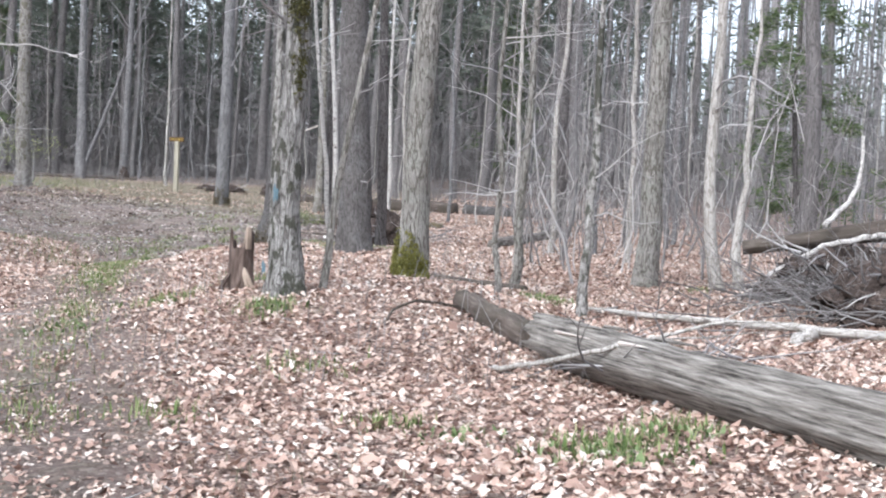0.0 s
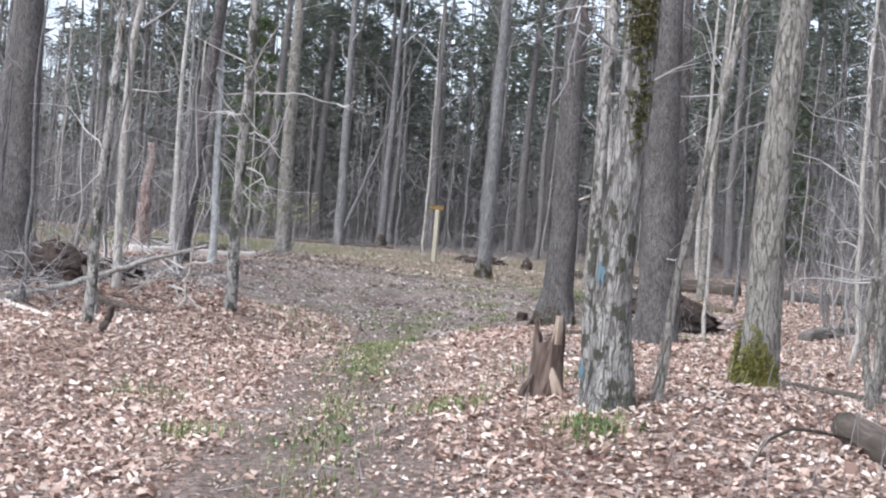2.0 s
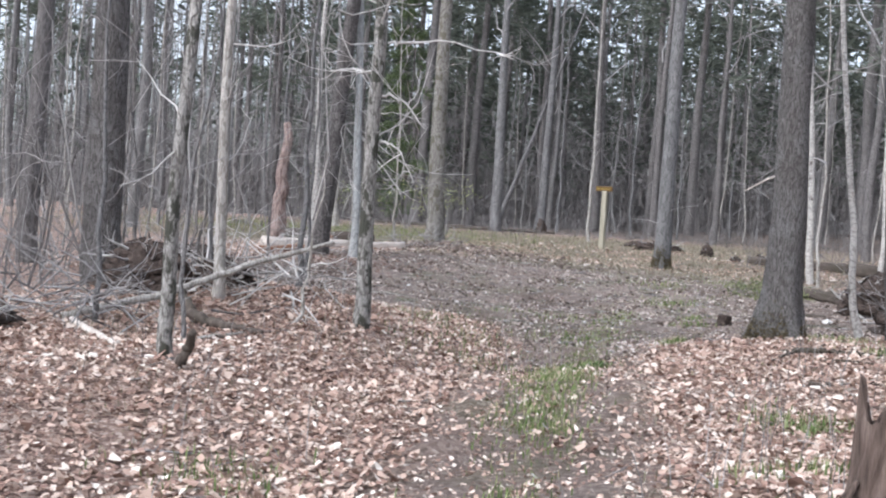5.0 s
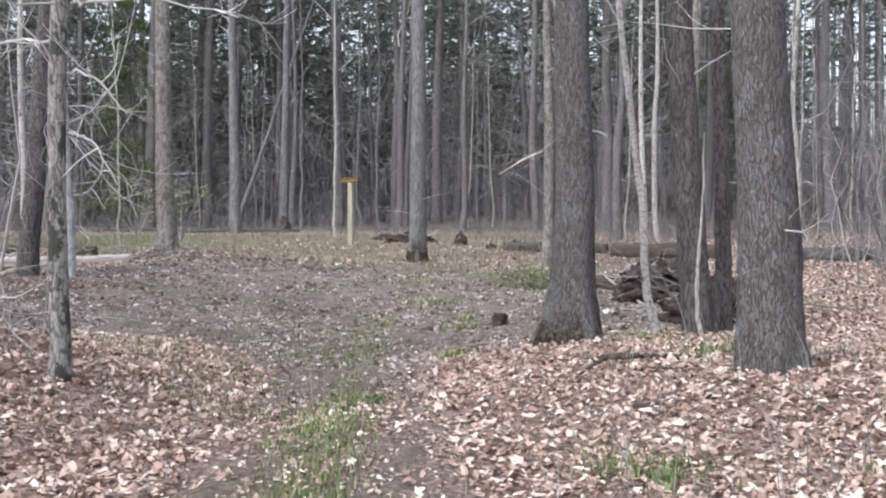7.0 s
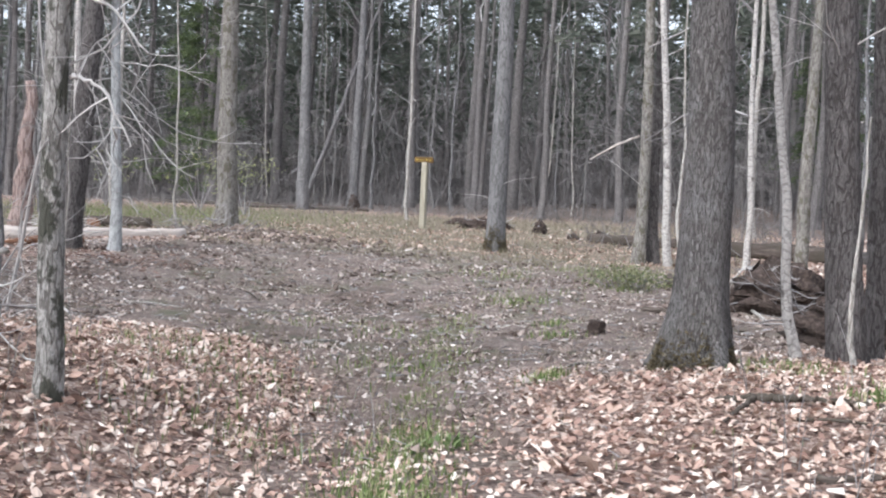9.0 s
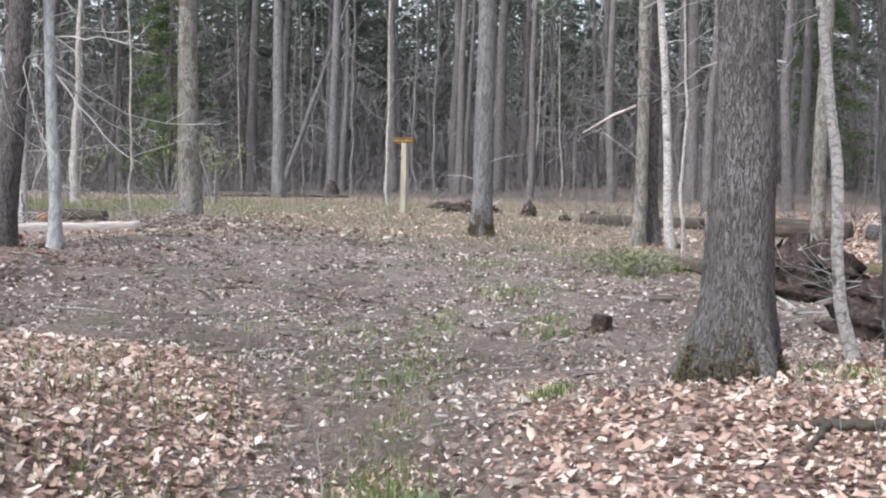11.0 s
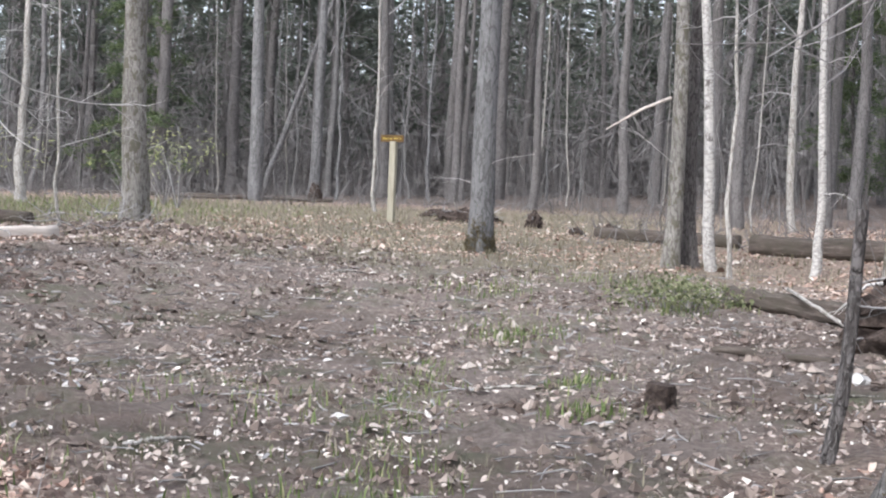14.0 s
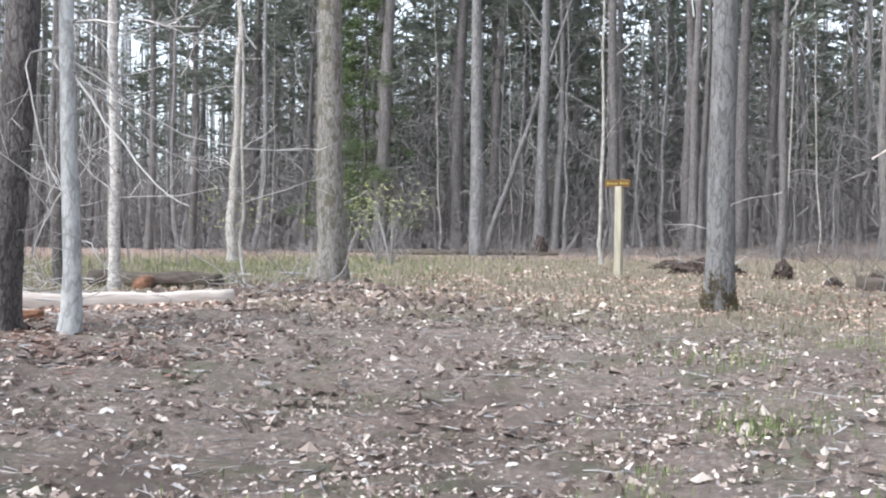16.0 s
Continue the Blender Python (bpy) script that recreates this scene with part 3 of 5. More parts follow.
tree("hardwood_tree", -16.1, 58.98, 0.4, 18, BARK_GREY, "straight grey trunk at the forest edge", (0.01, 0), 0.02, 0.3, CROWNS[3], 2, None, 30)
tree("hardwood_tree", -17.6, 57.28, 0.5, 18, BARK_GREY, "grey trunk at the forest edge", (-0.015, 0), 0.02, 0.3, CROWNS[4], 2, None, 31)
tree("sapling", -12.28, 51.98, 0.12, 10, BARK_PALE, "thin pale sapling beside the sign post", (0.0, 0), 0.03, 0.3, PALE_CROWNS[3], 3, TWIG_PALE, 32)
tree("sapling", -19.61, 63.98, 0.25, 12, BARK_GREY, "grey sapling leaning hard to one side", (0.34, 0), 0.04, 0.2, None, 3, TWIG_PALE, 33)
tree("hardwood_tree", 2.93, 17.7, 0.34, 17, BARK_MOSSY, "grey trunk with a dark base among fallen leaves", (0.01, 0), 0.02, 0.4, CROWNS[0], 4, TWIG_PALE, 34)
tree("pine_tree", 2.88, 32.6, 0.48, 18, BARK_DARK, "dark trunk behind thin saplings", (0.0, 0), 0.02, 0.3, CROWNS[2], 3, TWIG_PALE, 35)
tree("birch_tree", 3.92, 17.2, 0.19, 12, BARK_PALE, "pale birch stem with a mossy foot", (-0.02, 0), 0.04, 0.35, PALE_CROWNS[0], 6, TWIG_PALE, 36)
tree("birch_tree", 4.2, 17, 0.15, 4.2, BARK_PALE, "broken pale birch stem beside its twin", (0.04, 0), 0.04, 0.35, None, 2, TWIG_PALE, 37)
tree("dead_snag", 1.6, 14, 0.13, 6.5, BARK_SPOTTED, "thin grey dead snag beside the grey log", (0.02, 0), 0.03, 0.2, None, 6, TWIG_PALE, 38)
tree("sapling", 0.93, 16.9, 0.14, 9, BARK_MOSSY, "thin grey sapling with pale bare branches", (0.03, 0), 0.04, 0.3, PALE_CROWNS[1], 6, TWIG_PALE, 39)
tree("sapling", 0.64, 14.9, 0.085, 7, BARK_MOSSY, "thin pale sapling with spreading twigs", (-0.03, 0), 0.05, 0.3, PALE_CROWNS[2], 6, TWIG_PALE, 40)
tree("sapling", -1.28, 12.29, 0.085, 7, BARK_MOSSY, "thin grey sapling leaning away from a hardwood", (0.0, 0.03), 0.012, 0.25, None, 2, TWIG, 41, reach=0.7, bends=((0, 0), (0.05, 0.35), (0.06, 0.8), (0.17, 1.5), (0.39, 2.8), (0.99, 7)))
tree("sapling", -3.51, 25, 0.085, 1.45, BARK_DARK, "short dead sapling with a crook", (0.03, 0), 0.012, 0.1, None, 0, None, 42, taper=0.8, bends=((0, 0), (0.07, 0.42), (0.1, 0.8), (0.13, 1.45)))
tree("sapling", -0.88, 22.5, 0.07, 9, BARK_PALE, "thin whitish sapling behind a mossy hardwood", (0.0, 0), 0.03, 0.3, PALE_CROWNS[3], 5, TWIG_PALE, 43)
tree("maple_tree", -1.85, 12.79, 0.12, 12, BARK_SPOTTED, "slim spotted maple close behind a scaly hardwood", (0.0, 0), 0.012, 0.3, PALE_CROWNS[0], 4, TWIG_PALE, 44, dead_low=2.2)
tree("sapling", -7.83, 17.89, 0.04, 1.8, BARK_PALE, "short bare whip of a sapling", (0.04, 0), 0.03, 0.3, None, 1, TWIG_PALE, 46)
tree("sapling", 1.14, 20.5, 0.09, 9, BARK_PALE, "thin pale sapling among fallen leaves", (0.0, 0), 0.05, 0.3, PALE_CROWNS[1], 5, TWIG_PALE, 47)
tree("sapling", 2.09, 24.5, 0.13, 11, BARK_PALE, "thin grey sapling among fallen leaves", (0.02, 0), 0.05, 0.3, PALE_CROWNS[2], 5, TWIG_PALE, 48)
tree("sapling", 3.29, 22, 0.12, 10, BARK_PALE, "slim grey sapling among fallen leaves", (0.0, 0), 0.05, 0.3, PALE_CROWNS[3], 5, TWIG_PALE, 49)


def bare_limb(parent, *pts):
    """A long bare limb with a few side twigs."""
    g = np.random.RandomState(int(pts[-1][2] * 100) + 5)
    s = Soup()
    P = np.array([(pts[0][0] * 0.5, pts[0][1] * 0.5, pts[0][2]), *pts])
    f = np.linspace(0, len(P) - 1, 12)
    Q = np.stack([np.interp(f, range(len(P)), P[:, i]) for i in range(3)], -1) + g.normal(size=(12, 3)) * 0.012
    s.tube(Q, np.linspace(0.017, 0.005, 12), 6, cap=False)
    for k in range(5):
        i = g.randint(3, 11)
        bough(s, g, Q[i], Q[i] - Q[i - 1] + g.normal(size=3) * 0.12, g.uniform(0.3, 0.7), 0.006, 1, 0.0, 4)
    part("branch", s.mesh("branch", TWIG_PALE), parent, "long pale bare branch")


bare_limb(beech, (-0.03, 0.06, 3.24), (0.81, -0.04, 3.19), (1.53, 0.02, 3.09))
bare_limb(beech, (-0.02, 0.06, 2.69), (0.49, 0.04, 2.08), (1.05, 0.04, 1.52), (1.45, -0.02, 1.32))
bare_limb(beech, (-0.02, 0.07, 2.83), (0.31, 0.29, 2.56), (0.69, 0.76, 2.18), (1.17, 1.37, 2.0), (1.72, 1.9, 2.02))
bare_limb(beech, (-0.03, 0.06, 2.71), (0.4, 0.87, 2.03), (0.58, 1.25, 1.89), (0.76, 1.64, 1.59))
bare_limb(beech, (-0.17, 0.02, 2.99), (-0.36, -0.27, 2.85), (-0.2, -0.32, 2.29), (0.06, -0.33, 1.47))
bare_limb(beech, (-0.11, 0.03, 1.55), (-0.18, -0.32, 0.92))
bare_limb(beech, (-0, 0.07, 1.02), (0.38, -0.01, 0.86))
bare_limb(patchy, (0.25, 0, 3.05), (0.75, -0.1, 3.08), (1.55, -0.1, 2.9))
bare_limb(patchy, (0.15, 0, 2.5), (0.4, 0, 2.4), (0.6, 0, 2.15))
bare_limb(patchy, (0.15, 0, 2.0), (0.3, 0, 1.95), (0.5, 0, 1.6))
bare_limb(patchy, (-0.15, 0, 2.75), (-0.4, 0.1, 2.8), (-0.7, 0.1, 2.65))
THICKET = scattered("thicket_twigs", [(0.0, (0.16, 0.148, 0.142)), (0.6, (0.225, 0.211, 0.204)), (1.0, (0.32, 0.305, 0.297))], 0.9)
# Forest beyond the clearing.
far = []


def variant(name, seed, dia, tall, mat, label, crown_mesh, scale, crown_label):
    g = np.random.RandomState(seed)
    root = thing(name, 0, 0, -50, label, "tree", "forest trees")
    part("trunk", stem_mesh(stem_points(tall, (g.normal() * 0.015, g.normal() * 0.015), 0.06, g), dia / 2, dia / 8, g, 9, 0.3, mat, 4, 0.6), root)
    ob = part("crown", crown_mesh, root, crown_label)
    ob.scale = (scale,) * 3
    return root


# Trunks wear the haze-lightened barks, paler than the near trees' own.
HARD = [variant("hardwood_tree", 70 + i, 0.24 + 0.07 * i, 17, (BARK_FOREST_HAZED, BARK_PINE_HAZED, BARK_FOREST_HAZED, BARK_PINE_HAZED)[i], "bare forest hardwood with a straight grey trunk", CROWNS[i], 1, "bare grey twigs") for i in range(4)]
PINE = [variant("pine_tree", 80 + i, 0.34 + 0.05 * i, 22, BARK_PINE_HAZED, "tall dark forest pine with a high green crown",
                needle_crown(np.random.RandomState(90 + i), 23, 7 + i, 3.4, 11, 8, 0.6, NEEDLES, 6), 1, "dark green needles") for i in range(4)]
THIN = [variant("sapling", 100 + i, 0.06 + 0.025 * i, 9, (BARK_PALE, BARK_FOREST_HAZED, BARK_FOREST_HAZED, BARK_GREY)[i], "slender bare understorey sapling", PALE_CROWNS[i], 1, "pale bare twigs") for i in range(4)]
HEM = [variant("hemlock_tree", 110 + i, 0.2, 11, BARK_DARK, "young green hemlock with drooping boughs",
               needle_crown(np.random.RandomState(120 + i), 11.5, 0.7, 2.6, 20, 26, 0.2, HEMLOCK, 8), 1, "green drooping needles") for i in range(2)]
placed = []


def room(x, y, gap):
    for a, b, c in placed:
        if (x - a) ** 2 + (y - b) ** 2 < max(gap, c) ** 2:
            return False
    placed.append((x, y, gap))
    return True


def clearing(x, y):
    """The open ground along the track, kept free of the scattered trees."""
    if y < 6:
        return abs(x + 1) < 9
    if y < 26:
        return -13 < x < 6.5
    if y < 48:
        return -20 < x < 5.5
    return y < 61 and -26 < x < -3 and y < 61 - 0.25 * (x + 26) * (x > -12)


def plant(kinds, count, x0, x1, y0, y1, gap, smin, smax):
    n = tries = 0
    while n < count and tries < count * 30:
        tries += 1
        x, y = G.uniform(x0, x1), G.uniform(y0, y1)
        if clearing(x, y) or not room(x, y, gap):
            continue
        k = kinds[G.randint(len(kinds))]
        o = copy_thing(k, pose(x, y, gz(x, y), 0, 0, G.uniform(0, 360)))
        s = G.uniform(smin, smax)
        o.scale = (s, s, s)
        n += 1


plant(PINE, 56, -50, 14, 50, 90, 2.2, 0.85, 1.2)
plant(HARD, 86, -55, 36, 44, 82, 1.3, 0.8, 1.15)
plant(THIN, 125, -45, 28, 44, 70, 0.7, 0.7, 1.2)
plant(HARD, 26, 6, 26, 8, 46, 1.6, 0.8, 1.1)
plant(THIN, 46, 5.5, 20, 12, 46, 0.8, 0.6, 1.1)
plant(HARD, 30, -40, -13, 8, 46, 1.6, 0.8, 1.1)
plant(THIN, 40, -32, -13, 12, 46, 0.8, 0.6, 1.1)
for k in range(34):
    if k < 20:
        x, y = G.uniform(-0.3, 6.2), G.uniform(20, 42)
    else:
        x, y = G.uniform(-22, -14.5), G.uniform(22, 28)
    if room(x, y, 0.7):
        o = copy_thing(THIN[k % 4], pose(x, y, gz(x, y), 0, 0, G.uniform(0, 360)))
        o.scale = (0.85, 0.85, 0.85)
for k in range(16):
    x, y = G.uniform(-12.5, -8.3), G.uniform(16.5, 22)
    if room(x, y, 0.5):
        o = copy_thing(THIN[k % 4], pose(x, y, gz(x, y), 0, 0, G.uniform(0, 360)))
        s = G.uniform(0.3, 0.6)
        o.scale = (s, s, s)
# Unseen trees behind and beside the start, added to close in the light.
plant(HARD + PINE, 24, -40, 40, -45, 6, 2.5, 0.8, 1.1)
for hx, hy, hs in ((8.0, 28.0, 0.8), (-24, 62, 1.0), (3, 66, 1.0)):
    o = copy_thing(HEM[G.randint(2)], pose(hx, hy, gz(hx, hy), 0, 0, G.uniform(0, 360)))
    o.scale = (hs, hs, hs)
for o in HARD + PINE + THIN + HEM:
    for k in (*o.children_recursive, o):
        bpy.data.objects.remove(k)


def far_woods():
    """Distant forest: thin trunks and needle masses out to where nothing shows through."""
    g = np.random.RandomState(7)
    s = Soup()
    for i in range(1300):
        a, d = g.uniform(-0.95, 0.75), g.uniform(85, 190)
        x, y = -4 + math.sin(a) * d, 8 + math.cos(a) * d
        z, t = gz(x, y) - 0.5, g.uniform(14, 24)
        lx, ly = g.normal(size=2) * 0.4
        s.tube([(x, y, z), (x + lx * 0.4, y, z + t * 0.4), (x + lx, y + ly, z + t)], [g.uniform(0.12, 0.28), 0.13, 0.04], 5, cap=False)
    tagged(new("distant_trunks", s.mesh("distant_trunks", BARK_FOREST_HAZED)), "distant crowded dark forest trunks", "forest", kind="stuff")
    n = 30000
    a, d = g.uniform(-1.0, 0.8, n), g.uniform(70, 200, n)
    open_side = np.clip((a - 0.1) / 0.12, 0, 0.8) + np.clip((-0.42 - a) / 0.1, 0, 0.75)
    stay = g.rand(n) > open_side
    a, d, n = a[stay], d[stay], int(stay.sum())
    x, y = -4 + np.sin(a) * d, 8 + np.cos(a) * d
    z = height(x, y) + 3 + 14 * g.beta(1.3, 1.3, n)
    v, t = sprays(g, np.stack([x, y, z], -1), 1.25, 0.5, 7)
    tagged(new("distant_needles", fast_mesh("distant_needles", v, t, [NEEDLES])), "distant dark green pine boughs", "forest", kind="stuff")
    n = 22000
    a, d = g.uniform(-1.0, 0.8, n), g.uniform(62, 170, n)
    x, y = -4 + np.sin(a) * d, 8 + np.cos(a) * d
    z = height(x, y) + np.where((a > 0.15) | (a < -0.45), 4.5, 9) * g.beta(0.8, 1.5, n)
    v, t = sprays(g, np.stack([x, y, z], -1), 1.7, 1.5, 12, 0.016)
    tagged(new("distant_thicket", fast_mesh("distant_thicket", v, t, [THICKET])), "distant grey-brown thicket of bare twigs", "forest", kind="stuff")


far_woods()


def brushwood():
    """Fine bare stems and twigs of the forest floor, past counting."""
    g = np.random.RandomState(17)
    s = Soup()
    n = 0
    while n < 2000:
        x, y = g.uniform(-50, 32), g.uniform(10, 84)
        if clearing(x, y):
            continue
        n += 1
        t = g.uniform(0.8, 4.5)
        z = gz(x, y) - 0.05
        dx, dy = g.normal(size=2) * 0.18 * t
        s.tube([(x, y, z), (x + dx * 0.3 + g.normal() * 0.05, y + dy * 0.4, z + t * 0.5), (x + dx, y + dy, z + t)], [0.006 + 0.004 * t, 0.004 + 0.002 * t, 0.003], 3, cap=False)
        for k in range(3):
            f = g.uniform(0.3, 0.9)
            ex, ey = g.normal(size=2) * 0.4
            s.tube([(x + dx * f, y + dy * f, z + t * f), (x + dx * f + ex, y + dy * f + ey, z + t * f + g.uniform(0.0, 0.6))], [0.006, 0.003], 3, cap=False)
    tagged(new("brushwood", s.mesh("brushwood", TWIG_DARK)), "thin grey bare stems of forest undergrowth", "undergrowth", kind="stuff")


brushwood()


def bare_thicket():
    """Whippy bare saplings and twigs in the open woods beside the track, past counting."""
    g = np.random.RandomState(29)
    s = Soup()
    for i in range(290):
        x, y = (g.uniform(1.3, 7.5), g.uniform(17.5, 42)) if i % 5 < 3 else (g.uniform(-20, -10.8), g.uniform(18.5, 27))
        t = 0.8 + 4.0 * g.rand() ** 1.4
        z = gz(x, y) - 0.05
        P = np.stack([x + np.cumsum(g.normal(size=7)) * 0.05 * t + g.normal() * 0.18 * t * np.linspace(0, 1, 7), y + np.cumsum(g.normal(size=7)) * 0.03 * t, z + np.linspace(0, t, 7)], -1)
        s.tube(P, np.linspace(0.008 + 0.004 * t, 0.003, 7), 4, cap=False)
        for k in range(5):
            j = g.randint(1, 6)
            bough(s, g, P[j], (g.normal(), g.normal(), g.uniform(0.0, 1.0)), g.uniform(0.25, 0.9), 0.007, 1, 0.0, 3, 0.3)
    tagged(new("bare_thicket", s.mesh("bare_thicket", TWIG_THICKET)), "thin pale bare whips and twigs of open woods", "undergrowth", kind="stuff")


TWIG_THICKET = scattered("thicket_whips", [(0.0, (0.15, 0.138, 0.13)), (0.6, (0.27, 0.253, 0.242)), (1.0, (0.52, 0.495, 0.47))], 0.85)
bare_thicket()


def edge_brush():
    """Low dead twigs and brambles where the clearing meets the forest."""
    g = np.random.RandomState(61)
    s = Soup()
    for i in range(900):
        x = g.uniform(-28, 0)
        y = 57.5 - 0.3 * (x + 8) * (x > -12) + g.normal() * 2.2 if i % 4 else g.uniform(42, 50)
        if i % 4 == 0:
            x = g.uniform(-6, 4)
        a = g.uniform(0, 6.28)
        bough(s, g, (x, y, gz(x, y)), (math.cos(a), math.sin(a), g.uniform(0.0, 1.6)), g.uniform(0.3, 1.3), 0.014, 1, 0.04, 3, 0.3)
    tagged(new("edge_brush", s.mesh("edge_brush", TWIG_DARK)), "low dark dead twigs along the forest edge", "undergrowth", kind="stuff")


edge_brush()


# ---- stumps, logs and branches ----
def moss_skirt(parent, dia, tall, seed, mat=None, flare=0.3, n=4200, label="yellow-green moss"):
    """Tufts of moss round a trunk's foot, thinning upward."""
    g = np.random.RandomState(seed)
    a = g.uniform(0, 6.28, n)
    z = tall * g.beta(0.8, 2.4, n) * (1.5 + 0.5 * np.sin(3 * a)) - 0.03
    rr = dia / 2 * (0.98 + flare * np.exp(-np.clip(z, 0, None) / 0.34))
    v, t = sprays(g, np.stack([np.cos(a) * rr, np.sin(a) * rr, z], -1), 0.03, 0.9, 4, 0.45)
    tagged(part("moss", fast_mesh("moss", v, t, [mat or MOSS]), parent, label), label, kind="stuff")


moss_skirt(mossy, 0.35, 0.36, 5)


def moss_patch(parent, x, y, z, w, h, count, seed):
    """A tuft of dark moss clinging to bark."""
    g = np.random.RandomState(seed)
    a0, rr = math.atan2(y, x), math.hypot(x, y)
    a, zz = a0 + g.normal(size=count) * w / 2 / rr, z + g.normal(size=count) * h / 2
    v, t = sprays(g, np.stack([np.cos(a) * rr, np.sin(a) * rr, zz], -1), 0.035, 0.9, 4, 0.4)
    tagged(part("moss", fast_mesh("moss", v, t, [MOSS_DARK]), parent, "dark olive moss"), "dark olive moss", kind="stuff")


MOSS_DARK = plain("dark_olive_moss", [(0.3, (0.05, 0.05, 0.02)), (0.7, (0.13, 0.12, 0.05))], 40, 0.95, (1, 1, 1), 0.02)
MOSS_BROWN = plain("brown_olive_moss", [(0.3, (0.075, 0.062, 0.038)), (0.7, (0.17, 0.14, 0.085))], 40, 0.95, (1, 1, 1), 0.02)
moss_skirt(grey, 0.44, 0.45, 6, MOSS_BROWN, 0.3, 1500, "brown-olive moss")
moss_skirt(oak, 0.46, 0.3, 7, MOSS_BROWN, 0.75, 1100, "brown-olive moss")
moss_patch(big, 0.06, -0.14, 2.95, 0.16, 0.28, 240, 1)
moss_patch(big, 0.1, -0.11, 2.3, 0.08, 0.3, 90, 2)


def blaze(parent, angle, z, w, h, radius):
    """A worn patch of blue paint on bark, left in flakes."""
    g = np.random.RandomState(4)
    v, t = [], []
    for k in range(16):
        a0, z0 = angle + g.normal() * 0.24 * w / radius, z + g.normal() * 0.25 * h
        o = len(v)
        v.append((math.cos(a0) * radius, math.sin(a0) * radius, z0))
        for i in range(8):
            b = a0 + math.cos(i * 0.785) * g.uniform(0.008, 0.018) / radius
            v.append((math.cos(b) * radius, math.sin(b) * radius, z0 + math.sin(i * 0.785) * g.uniform(0.02, 0.05)))
            t.append((o, o + 1 + i, o + 1 + (i + 1) % 8))
        radius += 0.0006
    part("paint_mark", fast_mesh("paint_mark", np.array(v), np.array(t), [PAINT_BLUE], True), parent, "faded blue paint")


blaze(big, radians(222), 1.05, 0.09, 0.22, 0.157)
blaze(big, radians(212), 0.3, 0.09, 0.16, 0.235)
dead_limb = Soup()
dead_limb.tube([(-0.1, 0, 2.75), (-0.55, -0.1, 2.55), (-1.1, -0.3, 2.2)], [0.03, 0.025, 0.012], 7)
part("branch", dead_limb.mesh("branch", LOG_PALE), pair, "straight pale dead branch")


def stump():
    g = np.random.RandomState(9)
    root = thing("tree_stump", -2.16, 12.45, gz(-2.16, 12.45) - 0.02, "rotten brown stump with a jagged broken top", "stump")
    sides = 30
    ang = np.linspace(0, 2 * np.pi, sides, endpoint=False)
    crest = 0.44 + 0.05 * g.rand(sides)
    for mid, wide, tall in ((3.3, 0.42, 0.25), (2.6, 0.25, 0.14), (5.7, 0.5, 0.27), (0.3, 0.3, 0.22), (1.4, 0.4, 0.1)):
        away = np.abs((ang - mid + np.pi) % (2 * np.pi) - np.pi)
        crest = np.maximum(crest, 0.44 + tall * np.clip(1.25 - away / wide, 0, 1) ** 0.5 * g.uniform(0.85, 1.0, sides))
    foot = 1 + 0.55 * (0.5 + 0.5 * np.cos(4 * ang + 1)) + 0.1 * g.normal(size=sides)
    v = []
    for f, shrink in ((-0.3, 1.0), (0.0, 1.0), (0.15, 1.0), (0.3, 1.0), (0.5, 1.0), (0.7, 1.0), (0.88, 0.98), (1.0, 0.93), (0.97, 0.74), (0.7, 0.7), (0.5, 0.66)):
        rr = 0.128 * shrink * (1 + (foot - 1) * math.exp(-max(f, 0) / 0.16)) * (1 + 0.035 * g.normal(size=sides))
        v.append(np.stack([np.cos(ang) * rr, np.sin(ang) * rr, crest * f], -1))
    v = np.concatenate(v)
    i, j = np.meshgrid(np.arange(10), np.arange(sides), indexing="ij")
    q = np.stack([i * sides + j, i * sides + (j + 1) % sides, (i + 1) * sides + (j + 1) % sides, (i + 1) * sides + j], -1).reshape(-1, 4)
    part("body", fast_mesh("body", v, None, [STUMP_WOOD], False, quads=q), root, "hollow rotten brown shell")
    s = Soup()
    s.tube([(0.07, -0.07, 0.46), (0.075, -0.066, 0.58), (0.075, -0.06, 0.69)], [0.05, 0.045, 0.03], 6, 0.15, 3)
    part("splinter", s.mesh("splinter", SPLINTER, False), root, "pale split wood")
    for dx, lx, tall in ((0.13, -0.1, 0.27), (0.19, -0.16, 0.3), (-0.2, 0.1, 0.2)):
        s = Soup()
        s.tube([(dx, -0.16, -0.03), (dx + lx * 0.5, -0.13, tall * 0.5), (dx + lx, -0.1, tall)], [0.03, 0.027, 0.012], 6, 0.1, 2)
        part("bark_slab", s.mesh("bark_slab", SPLINTER if dx > 0.1 else STUMP_WOOD), root, "fallen slab of pale wood")


stump()


